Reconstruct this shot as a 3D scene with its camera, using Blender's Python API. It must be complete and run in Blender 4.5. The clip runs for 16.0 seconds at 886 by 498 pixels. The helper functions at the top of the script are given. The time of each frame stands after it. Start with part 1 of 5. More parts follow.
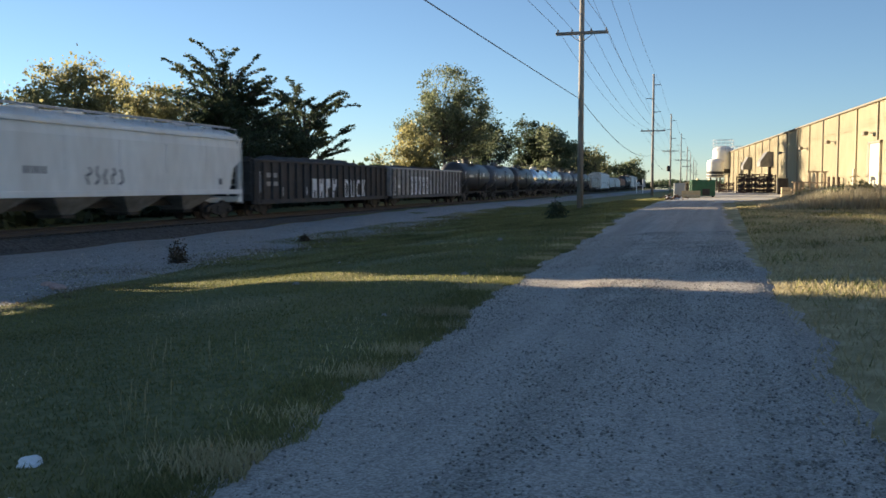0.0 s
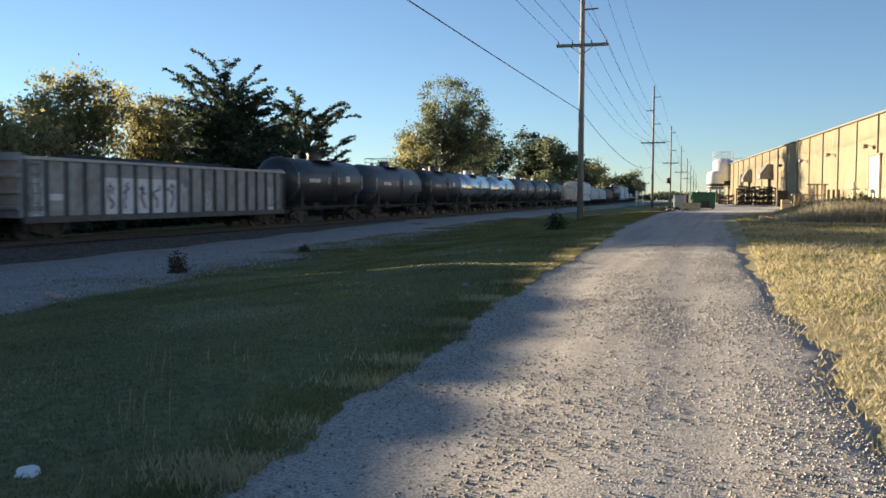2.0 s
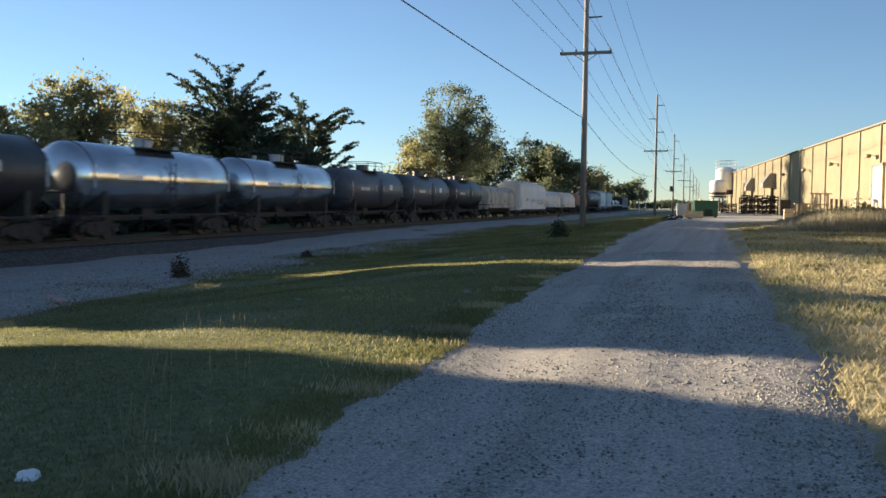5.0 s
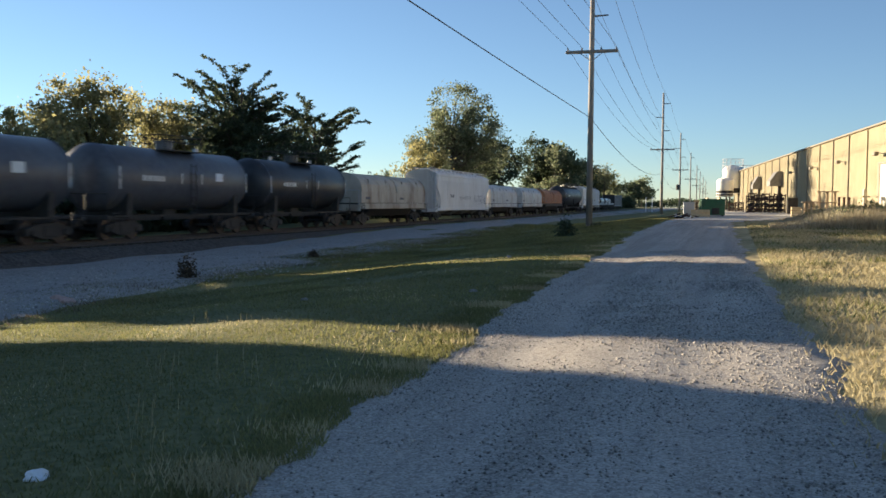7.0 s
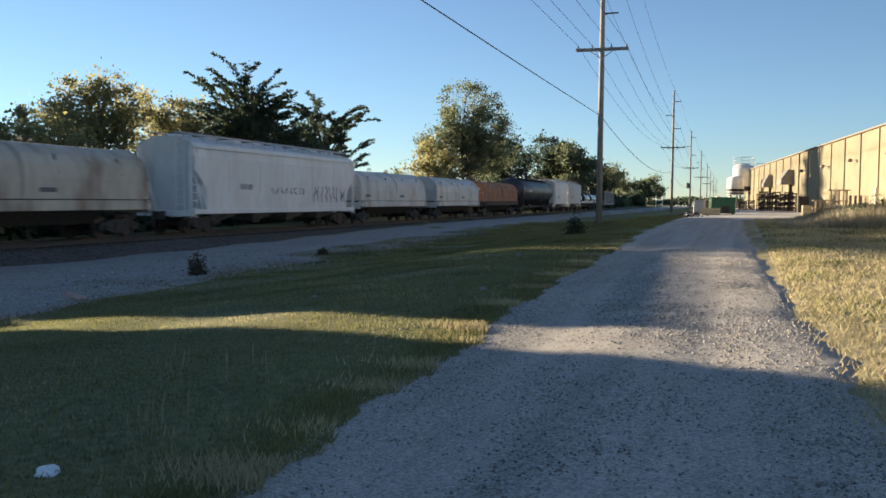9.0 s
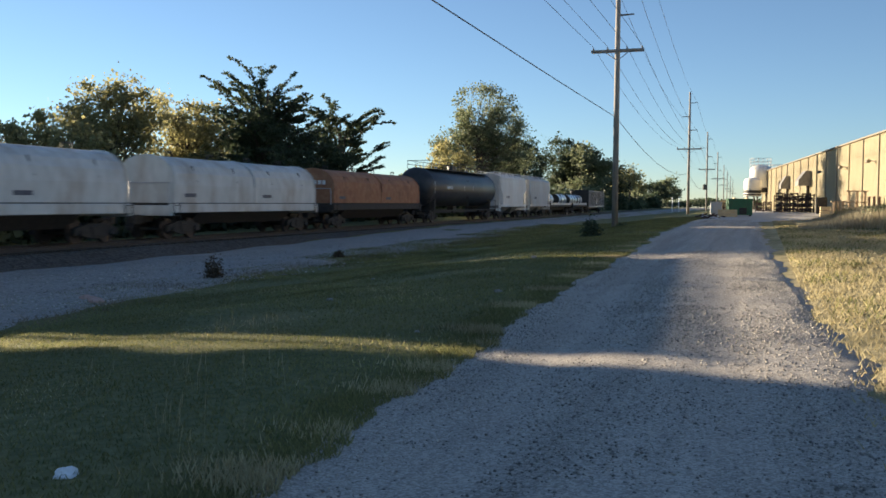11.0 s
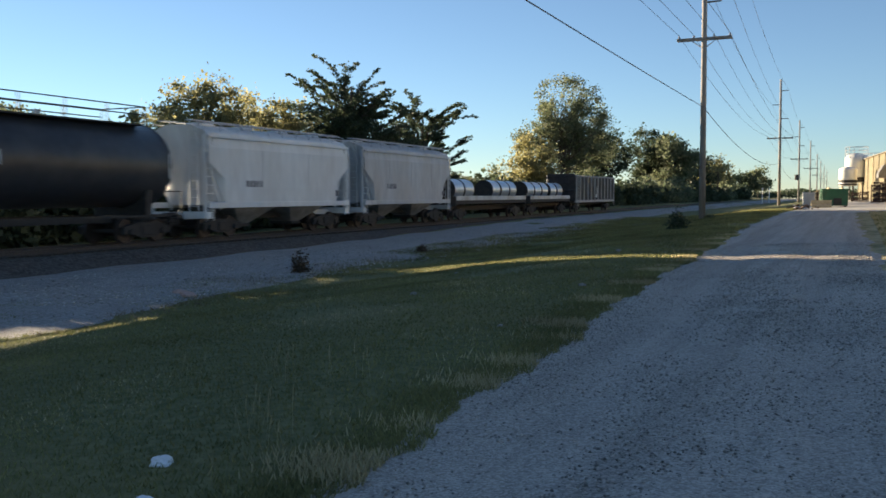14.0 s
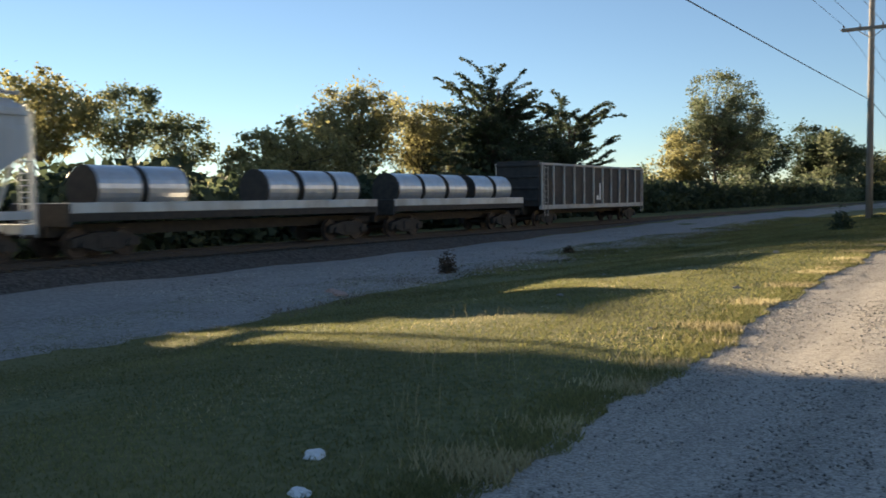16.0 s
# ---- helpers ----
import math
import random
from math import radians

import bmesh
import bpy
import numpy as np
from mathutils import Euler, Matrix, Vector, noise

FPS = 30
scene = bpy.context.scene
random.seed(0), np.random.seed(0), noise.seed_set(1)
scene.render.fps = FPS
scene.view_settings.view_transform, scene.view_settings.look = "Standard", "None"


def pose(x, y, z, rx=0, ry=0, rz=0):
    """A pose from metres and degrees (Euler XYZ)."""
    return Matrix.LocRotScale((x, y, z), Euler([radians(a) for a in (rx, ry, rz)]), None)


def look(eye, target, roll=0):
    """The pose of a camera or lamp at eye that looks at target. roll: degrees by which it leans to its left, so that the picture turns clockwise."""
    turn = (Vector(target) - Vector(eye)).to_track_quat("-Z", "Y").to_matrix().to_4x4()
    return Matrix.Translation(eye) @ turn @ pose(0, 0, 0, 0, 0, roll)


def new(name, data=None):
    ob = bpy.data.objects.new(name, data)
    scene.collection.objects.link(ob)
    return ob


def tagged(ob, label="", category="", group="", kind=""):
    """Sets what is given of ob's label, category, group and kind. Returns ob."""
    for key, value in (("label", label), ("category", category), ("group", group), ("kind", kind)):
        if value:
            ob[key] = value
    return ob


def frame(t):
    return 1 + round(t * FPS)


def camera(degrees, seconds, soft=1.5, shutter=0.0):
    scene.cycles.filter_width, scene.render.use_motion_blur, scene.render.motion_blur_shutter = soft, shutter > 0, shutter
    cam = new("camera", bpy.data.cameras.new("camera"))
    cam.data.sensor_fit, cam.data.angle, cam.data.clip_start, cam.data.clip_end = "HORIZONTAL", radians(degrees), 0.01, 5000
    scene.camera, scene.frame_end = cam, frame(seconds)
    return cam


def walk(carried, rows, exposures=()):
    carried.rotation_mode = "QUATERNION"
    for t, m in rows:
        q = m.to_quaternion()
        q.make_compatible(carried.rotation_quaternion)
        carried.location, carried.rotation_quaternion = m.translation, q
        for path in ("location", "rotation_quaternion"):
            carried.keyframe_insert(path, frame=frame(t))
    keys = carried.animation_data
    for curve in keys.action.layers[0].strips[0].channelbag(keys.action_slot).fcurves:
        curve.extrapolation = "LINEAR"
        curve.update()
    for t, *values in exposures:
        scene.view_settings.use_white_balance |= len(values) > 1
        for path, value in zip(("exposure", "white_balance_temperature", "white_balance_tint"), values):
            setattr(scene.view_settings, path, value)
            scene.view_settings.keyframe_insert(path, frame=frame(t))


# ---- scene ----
# the phone stands still and turns; the lens sees 52 degrees across
cam = camera(52.0, 16.0, soft=1.6, shutter=0.4)
EYE = (0.0, 0.0, 1.6)
PATH = [
    (0, 17.20, -3.72, -0.07),
    (0.5, 17.23, -3.63, -0.12),
    (1, 17.23, -3.47, -0.21),
    (1.5, 17.20, -3.24, -0.30),
    (2, 17.21, -3.03, -0.31),
    (2.5, 17.25, -2.89, -0.44),
    (3, 17.31, -2.81, -0.56),
    (3.5, 17.32, -2.72, -0.61),
    (4, 17.29, -2.68, -0.71),
    (6.5, 17.63, -2.55, -0.60),
    (7, 17.77, -2.66, -0.53),
    (7.5, 17.92, -2.80, -0.49),
    (8, 18.07, -2.89, -0.54),
    (8.5, 18.22, -2.90, -0.58),
    (9, 18.37, -2.80, -0.62),
    (11.5, 19.86, -2.64, -0.42),
    (12, 20.52, -2.64, -0.41),
    (12.5, 21.20, -2.64, -0.34),
    (13, 22.09, -2.72, -0.21),
    (13.5, 23.18, -2.86, -0.03),
    (14, 24.54, -3.05, 0.14),
    (14.5, 26.16, -3.24, 0.21),
    (15, 28.20, -3.27, 0.29),
    (15.5, 30.70, -3.21, 0.38),
    (16, 33.74, -2.93, 0.51),
]
walk(cam, [(t, pose(*EYE, 90 + p, r, y)) for t, y, p, r in PATH], [(0, 1.97, 5950, 10), (13, 1.97, 5950, 10), (16, 2.0, 6400, 10)])

# ---- light: low evening sun ahead on the left ----
SUN_EL, SUN_BEAR = 7.6, 72.5   # degrees above the horizon, degrees left of +Y
world = bpy.data.worlds.new("evening_sky")
scene.world = world
world.use_nodes = True
_wn = world.node_tree.nodes
_sky = _wn.new("ShaderNodeTexSky")
_sky.sky_type = "NISHITA"
_sky.sun_disc = False
_sky.sun_elevation, _sky.sun_rotation = radians(SUN_EL), radians(-SUN_BEAR)
_sky.air_density, _sky.dust_density, _sky.ozone_density = 0.8, 0.0, 2.6
_pale_sky = _wn.new("ShaderNodeHueSaturation")   # saturation cut evenly to pale the sky, standing in for thin haze
_pale_sky.inputs["Saturation"].default_value = 0.88
world.node_tree.links.new(_sky.outputs[0], _pale_sky.inputs["Color"])
world.node_tree.links.new(_pale_sky.outputs[0], _wn["Background"].inputs[0])
_wn["Background"].inputs[1].default_value = 0.048
sun = new("sun", bpy.data.lights.new("sun", "SUN"))
sun.data.energy, sun.data.angle, sun.data.color = 5.0, radians(0.5), (1.0, 0.78, 0.50)
_b, _e = radians(SUN_BEAR), radians(SUN_EL)
sun.matrix_world = look((0, 0, 50), (50 * math.sin(_b) * math.cos(_e), -50 * math.cos(_b) * math.cos(_e), 50 - 50 * math.sin(_e)))


# ---- materials ----
def mat(name, c1, c2=None, scale=6.0, rough=0.8, metal=0.0, bump=0.0, stain=None, stain_scale=0.7, stain_amt=0.5, rand=0.0, spec=0.5,
        stretch=(1, 1, 1), bump_scale=None, coords="Object"):
    """Two-scale noise material: c1/c2 grain, a broad stain colour, bump."""
    m = bpy.data.materials.new(name)
    m.use_nodes = True
    nt = m.node_tree
    N, L = nt.nodes, nt.links
    bs = N["Principled BSDF"]
    bs.inputs["Roughness"].default_value, bs.inputs["Metallic"].default_value = rough, metal
    bs.inputs["Specular IOR Level"].default_value = spec
    tc, mp = N.new("ShaderNodeTexCoord"), N.new("ShaderNodeMapping")
    mp.inputs["Scale"].default_value = stretch
    L.new(tc.outputs[coords], mp.inputs[0])
    n1 = N.new("ShaderNodeTexNoise")
    n1.inputs["Scale"].default_value, n1.inputs["Detail"].default_value = scale, 5.0
    L.new(mp.outputs[0], n1.inputs[0])
    mx = N.new("ShaderNodeMix")
    mx.data_type = "RGBA"
    mx.inputs[6].default_value, mx.inputs[7].default_value = (*c1, 1), (*(c2 or c1), 1)
    rp = N.new("ShaderNodeMapRange")
    rp.inputs[1].default_value, rp.inputs[2].default_value = 0.35, 0.65
    L.new(n1.outputs[0], rp.inputs[0])
    L.new(rp.outputs[0], mx.inputs[0])
    col = mx.outputs[2]
    if stain:
        n2 = N.new("ShaderNodeTexNoise")
        n2.inputs["Scale"].default_value, n2.inputs["Detail"].default_value = stain_scale, 6.0
        L.new(mp.outputs[0], n2.inputs[0])
        r2 = N.new("ShaderNodeMapRange")
        r2.inputs[1].default_value, r2.inputs[2].default_value, r2.inputs[4].default_value = 0.48, 0.72, stain_amt
        L.new(n2.outputs[0], r2.inputs[0])
        m2 = N.new("ShaderNodeMix")
        m2.data_type = "RGBA"
        m2.inputs[7].default_value = (*stain, 1)
        L.new(r2.outputs[0], m2.inputs[0])
        L.new(col, m2.inputs[6])
        col = m2.outputs[2]
    if rand:
        oi, hs = N.new("ShaderNodeObjectInfo"), N.new("ShaderNodeHueSaturation")
        rr = N.new("ShaderNodeMapRange")
        rr.inputs[3].default_value, rr.inputs[4].default_value = 1 - rand, 1 + rand
        L.new(oi.outputs["Random"], rr.inputs[0])
        L.new(rr.outputs[0], hs.inputs["Value"])
        L.new(col, hs.inputs["Color"])
        col = hs.outputs[0]
    L.new(col, bs.inputs["Base Color"])
    if bump:
        bp = N.new("ShaderNodeBump")
        bp.inputs["Strength"].default_value, bp.inputs["Distance"].default_value = min(bump, 1.0), 0.02
        nb = n1
        if bump_scale:
            nb = N.new("ShaderNodeTexNoise")
            nb.inputs["Scale"].default_value, nb.inputs["Detail"].default_value = bump_scale, 4.0
            L.new(mp.outputs[0], nb.inputs[0])
        L.new(nb.outputs[0], bp.inputs["Height"])
        L.new(bp.outputs[0], bs.inputs["Normal"])
    return m


def leaf_mat(name, c1, c2, trans=0.35):
    """Leaves and blades: colour varies by island, light passes through."""
    m = bpy.data.materials.new(name)
    m.use_nodes = True
    N, L = m.node_tree.nodes, m.node_tree.links
    bs = N["Principled BSDF"]
    bs.inputs["Roughness"].default_value = 0.65
    bs.inputs["Specular IOR Level"].default_value = 0.25
    ge, mx = N.new("ShaderNodeNewGeometry"), N.new("ShaderNodeMix")
    mx.data_type = "RGBA"
    mx.inputs[6].default_value, mx.inputs[7].default_value = (*c1, 1), (*c2, 1)
    L.new(ge.outputs["Random Per Island"], mx.inputs[0])
    tc, no, m2 = N.new("ShaderNodeTexCoord"), N.new("ShaderNodeTexNoise"), N.new("ShaderNodeMix")
    no.inputs["Scale"].default_value = 0.45
    L.new(tc.outputs["Object"], no.inputs[0])
    m2.data_type, m2.blend_type = "RGBA", "MULTIPLY"
    m2.inputs[0].default_value = 0.6
    rmp = N.new("ShaderNodeMapRange")
    rmp.inputs[1].default_value, rmp.inputs[2].default_value, rmp.inputs[3].default_value, rmp.inputs[4].default_value = 0.3, 0.7, 0.45, 1.35
    L.new(no.outputs[0], rmp.inputs[0])
    L.new(mx.outputs[2], m2.inputs[6])
    L.new(rmp.outputs[0], m2.inputs[7])
    L.new(m2.outputs[2], bs.inputs["Base Color"])
    tr, ms = N.new("ShaderNodeBsdfTranslucent"), N.new("ShaderNodeMixShader")
    L.new(m2.outputs[2], tr.inputs[0])
    ms.inputs[0].default_value = trans
    L.new(bs.outputs[0], ms.inputs[1])
    L.new(tr.outputs[0], ms.inputs[2])
    L.new(ms.outputs[0], N["Material Output"].inputs[0])
    return m


M_GRASS = mat("short_grass", (0.113, 0.128, 0.060), (0.205, 0.203, 0.098), 9, 0.95, bump=1.0, stain=(0.26, 0.22, 0.10), stain_scale=0.22, stain_amt=0.65, spec=0.1, bump_scale=35)
def ground_mat():
    """Mown grass: green and damp towards the railway, dry straw beyond the lane."""
    m = M_GRASS
    N, L = m.node_tree.nodes, m.node_tree.links
    bs = N["Principled BSDF"]
    old = bs.inputs["Base Color"].links[0].from_socket
    tc, sp, no = N.new("ShaderNodeTexCoord"), N.new("ShaderNodeSeparateXYZ"), N.new("ShaderNodeTexNoise")
    no.inputs["Scale"].default_value, no.inputs["Detail"].default_value = 0.6, 6.0
    L.new(tc.outputs["Object"], sp.inputs[0])
    L.new(tc.outputs["Object"], no.inputs[0])
    ad, mr = N.new("ShaderNodeMath"), N.new("ShaderNodeMapRange")
    ad.operation = "MULTIPLY_ADD"
    ad.inputs[1].default_value = 7.0
    L.new(no.outputs[0], ad.inputs[0])
    L.new(sp.outputs[0], ad.inputs[2])
    mr.inputs[1].default_value, mr.inputs[2].default_value = 2.2, 4.4
    L.new(ad.outputs[0], mr.inputs[0])
    n3, r3, dm, mx = N.new("ShaderNodeTexNoise"), N.new("ShaderNodeMapRange"), N.new("ShaderNodeMix"), N.new("ShaderNodeMix")
    n3.inputs["Scale"].default_value, n3.inputs["Detail"].default_value = 3.0, 6.0
    L.new(tc.outputs["Object"], n3.inputs[0])
    r3.inputs[1].default_value, r3.inputs[2].default_value = 0.38, 0.62
    L.new(n3.outputs[0], r3.inputs[0])
    dm.data_type = mx.data_type = "RGBA"
    dm.inputs[6].default_value, dm.inputs[7].default_value = (0.29, 0.25, 0.135, 1), (0.48, 0.41, 0.245, 1)
    L.new(r3.outputs[0], dm.inputs[0])
    L.new(mr.outputs[0], mx.inputs[0])
    L.new(old, mx.inputs[6])
    L.new(dm.outputs[2], mx.inputs[7])
    L.new(mx.outputs[2], bs.inputs["Base Color"])


ground_mat()
M_ROAD = mat("gravel_road", (0.37, 0.335, 0.29), (0.52, 0.48, 0.42), 22, 0.95, bump=1.0, stain=(0.30, 0.275, 0.245), stain_scale=0.9, stain_amt=0.7, spec=0.15, stretch=(1, 0.7, 1), bump_scale=45)
def pebbles(m, scale, dark, light, amount, dist):
    """Lay single pebbles of differing grey over a gravel material, with their relief."""
    N, L = m.node_tree.nodes, m.node_tree.links
    bs = N["Principled BSDF"]
    old = bs.inputs["Base Color"].links[0].from_socket
    tc, vo, mr, mx, bp = N.new("ShaderNodeTexCoord"), N.new("ShaderNodeTexVoronoi"), N.new("ShaderNodeMix"), N.new("ShaderNodeMix"), N.new("ShaderNodeBump")
    vo.inputs["Scale"].default_value = scale
    L.new(tc.outputs["Object"], vo.inputs[0])
    sp = N.new("ShaderNodeSeparateColor")
    L.new(vo.outputs["Color"], sp.inputs[0])
    mr.data_type = mx.data_type = "RGBA"
    mr.inputs[6].default_value, mr.inputs[7].default_value = (*dark, 1), (*light, 1)
    L.new(sp.outputs[0], mr.inputs[0])
    mx.inputs[0].default_value = amount
    L.new(old, mx.inputs[6])
    L.new(mr.outputs[2], mx.inputs[7])
    L.new(mx.outputs[2], bs.inputs["Base Color"])
    bp.invert = True
    bp.inputs["Strength"].default_value, bp.inputs["Distance"].default_value = 0.45, dist
    L.new(vo.outputs["Distance"], bp.inputs["Height"])
    L.new(bp.outputs[0], bs.inputs["Normal"])


def wheel_streaks(m):
    """Long darker and paler bands where wheels have pressed and sorted the stone."""
    N, L = m.node_tree.nodes, m.node_tree.links
    bs = N["Principled BSDF"]
    old = bs.inputs["Base Color"].links[0].from_socket
    tc, mp, no, mr, mx = N.new("ShaderNodeTexCoord"), N.new("ShaderNodeMapping"), N.new("ShaderNodeTexNoise"), N.new("ShaderNodeMapRange"), N.new("ShaderNodeMix")
    mp.inputs["Scale"].default_value = (2.4, 0.10, 1)
    mp.inputs["Rotation"].default_value = (0, 0, radians(-3))
    L.new(tc.outputs["Object"], mp.inputs[0])
    L.new(mp.outputs[0], no.inputs[0])
    no.inputs["Scale"].default_value, no.inputs["Detail"].default_value = 1.0, 5.0
    mr.inputs[1].default_value, mr.inputs[2].default_value, mr.inputs[3].default_value, mr.inputs[4].default_value = 0.36, 0.64, 0.62, 1.12
    L.new(no.outputs[0], mr.inputs[0])
    mx.data_type, mx.blend_type = "RGBA", "MULTIPLY"
    mx.inputs[0].default_value = 1.0
    L.new(old, mx.inputs[6])
    L.new(mr.outputs[0], mx.inputs[7])
    L.new(mx.outputs[2], bs.inputs["Base Color"])


wheel_streaks(M_ROAD)
pebbles(M_ROAD, 70, (0.17, 0.155, 0.14), (0.64, 0.59, 0.52), 0.55, 0.005)
M_STONE = leaf_mat("road_stone", (0.15, 0.14, 0.13), (0.56, 0.52, 0.46), 0.0)
M_STRIP = mat("service_gravel", (0.27, 0.255, 0.24), (0.40, 0.385, 0.36), 14, 0.95, bump=1.0, stain=(0.20, 0.19, 0.17), stain_scale=0.5, stain_amt=0.6, spec=0.15, bump_scale=25)
pebbles(M_STRIP, 16, (0.17, 0.16, 0.15), (0.46, 0.44, 0.41), 0.5, 0.03)
M_BALLAST = mat("ballast", (0.06, 0.056, 0.052), (0.13, 0.12, 0.11), 12, 0.95, bump=1.0, stain=(0.07, 0.06, 0.05), stain_scale=0.6, spec=0.15, bump_scale=18)
pebbles(M_BALLAST, 11, (0.04, 0.037, 0.034), (0.16, 0.15, 0.135), 0.6, 0.05)
M_RAIL = mat("rail_steel", (0.045, 0.038, 0.034), (0.08, 0.068, 0.06), 20, 0.7, 0.2)
M_TIE = mat("sleeper_wood", (0.05, 0.04, 0.03), (0.10, 0.08, 0.06), 9, 0.9)
M_TANK = mat("black_tank_paint", (0.020, 0.021, 0.024), (0.035, 0.036, 0.040), 3, 0.42, stain=(0.075, 0.068, 0.06), stain_scale=0.8, stain_amt=0.5, spec=0.5)
M_TANKGREY = mat("grey_tank_paint", (0.06, 0.063, 0.075), (0.09, 0.095, 0.11), 3, 0.42, stain=(0.11, 0.1, 0.09), stain_scale=0.7, stain_amt=0.5)
M_SILVER = mat("bright_tank_shell", (0.60, 0.61, 0.63), (0.70, 0.71, 0.72), 2, 0.18, 0.92, stain=(0.26, 0.25, 0.24), stain_scale=0.6, stain_amt=0.6)
M_WHITE = mat("white_hopper_paint", (0.66, 0.66, 0.65), (0.74, 0.74, 0.73), 2.5, 0.6, stain=(0.50, 0.46, 0.41), stain_scale=0.5, stain_amt=0.45, stretch=(1, 1, 0.35))
M_GREYCAR = mat("pale_grey_car_paint", (0.42, 0.44, 0.46), (0.52, 0.54, 0.55), 2.5, 0.6, stain=(0.33, 0.29, 0.25), stain_scale=0.6, stain_amt=0.5, stretch=(1, 1, 0.35))
M_COILWHITE = mat("weathered_white_hood", (0.50, 0.50, 0.48), (0.60, 0.60, 0.58), 3, 0.6, stain=(0.26, 0.19, 0.13), stain_scale=1.0, stain_amt=0.6, stretch=(1, 1, 0.5))
M_COILRUST = mat("rusty_hood", (0.28, 0.12, 0.06), (0.36, 0.19, 0.10), 3, 0.8, stain=(0.18, 0.075, 0.04), stain_scale=0.9, stain_amt=0.7)
M_COILTAN = mat("stained_tan_hood", (0.40, 0.36, 0.29), (0.50, 0.46, 0.38), 2.5, 0.7, stain=(0.17, 0.10, 0.06), stain_scale=1.0, stain_amt=0.8, stretch=(1, 1, 0.4))
M_GONDBLACK = mat("black_gondola_paint", (0.022, 0.022, 0.024), (0.04, 0.038, 0.038), 3, 0.7, stain=(0.08, 0.055, 0.04), stain_scale=0.8, stain_amt=0.5)
M_CHUTE = mat("dark_hopper_chute", (0.20, 0.195, 0.185), (0.30, 0.29, 0.275), 3, 0.7, stain=(0.10, 0.085, 0.07), stain_scale=0.9, stain_amt=0.6)
M_GONDPALE = mat("pale_gondola_panel", (0.27, 0.265, 0.255), (0.36, 0.35, 0.34), 3, 0.75, stain=(0.15, 0.11, 0.09), stain_scale=1.1, stain_amt=0.6)
M_GONDRIB = mat("pale_gondola_rib", (0.30, 0.29, 0.28), (0.38, 0.37, 0.35), 3, 0.75, stain=(0.14, 0.09, 0.07), stain_scale=1.2, stain_amt=0.6)
# ribs coloured dark for the shade on their sides; sill and ladders share it
M_GONDRIBSHADE = mat("shaded_gondola_rib", (0.075, 0.072, 0.07), (0.12, 0.115, 0.11), 3, 0.75)
M_CAP = mat("gondola_cap", (0.38, 0.37, 0.35), (0.46, 0.45, 0.43), 4, 0.7, stain=(0.2, 0.14, 0.1), stain_scale=1.2)
M_STEELDARK = mat("dirty_underframe_steel", (0.022, 0.020, 0.018), (0.045, 0.038, 0.032), 5, 0.75)
M_WHEEL = mat("wheel_steel", (0.05, 0.04, 0.035), (0.09, 0.07, 0.06), 6, 0.55, 0.5)
M_MARK = mat("white_stencil", (0.68, 0.68, 0.66), (0.76, 0.76, 0.74), 8, 0.6)
M_GRAF = mat("white_graffiti", (0.62, 0.63, 0.65), (0.74, 0.75, 0.77), 4, 0.6, stain=(0.4, 0.4, 0.42), stain_scale=2.0)
M_GRAFDARK = mat("dark_graffiti", (0.07, 0.07, 0.09), (0.12, 0.12, 0.14), 5, 0.6)
M_COIL = mat("steel_coil_wrap", (0.55, 0.57, 0.60), (0.68, 0.70, 0.73), 3, 0.3, 0.6)
M_POLE = mat("weathered_pole", (0.24, 0.215, 0.195), (0.34, 0.31, 0.28), 8, 0.9, bump=0.5, stain=(0.10, 0.08, 0.065), stain_scale=2, stretch=(4, 4, 0.3))
M_WIRE = mat("wire", (0.03, 0.03, 0.035), None, 5, 0.6)
M_CERAMIC = mat("insulator", (0.12, 0.10, 0.09), (0.18, 0.16, 0.15), 5, 0.3)
M_WALL = mat("cream_metal_siding", (0.29, 0.245, 0.145), (0.325, 0.278, 0.168), 0.7, 0.6, stain=(0.25, 0.21, 0.125), stain_scale=0.25, stain_amt=0.5, stretch=(1, 1, 0.3))
M_TRIM = mat("brown_trim", (0.15, 0.125, 0.09), (0.19, 0.16, 0.115), 3, 0.6)
M_DOOR = mat("cream_door", (0.50, 0.45, 0.34), (0.54, 0.49, 0.38), 2, 0.55)
M_ROOF = mat("metal_roof", (0.16, 0.15, 0.14), (0.20, 0.19, 0.18), 2, 0.6, 0.2)
M_BARK = mat("bark", (0.05, 0.042, 0.034), (0.10, 0.085, 0.07), 9, 0.95, bump=0.6, stretch=(3, 3, 0.6))
M_LEAFDARK = leaf_mat("dark_leaves", (0.042, 0.060, 0.034), (0.09, 0.115, 0.064), 0.38)
M_LEAFGREEN = leaf_mat("green_leaves", (0.10, 0.13, 0.070), (0.22, 0.235, 0.14), 0.52)
M_LEAFYELLOW = leaf_mat("yellowing_leaves", (0.20, 0.20, 0.085), (0.38, 0.34, 0.16), 0.58)
M_LEAFBROWN = leaf_mat("brown_weeds", (0.06, 0.045, 0.03), (0.14, 0.10, 0.06), 0.2)
M_BLADEGREEN = leaf_mat("green_blades", (0.125, 0.147, 0.058), (0.285, 0.265, 0.105), 0.45)
M_DEAD = leaf_mat("dead_weeds", (0.15, 0.12, 0.08), (0.30, 0.245, 0.17), 0.25)
M_WEED = leaf_mat("grey_tan_weeds", (0.30, 0.26, 0.17), (0.52, 0.46, 0.32), 0.35)
M_BLADEDRY = leaf_mat("dry_blades", (0.34, 0.29, 0.155), (0.54, 0.47, 0.285), 0.45)
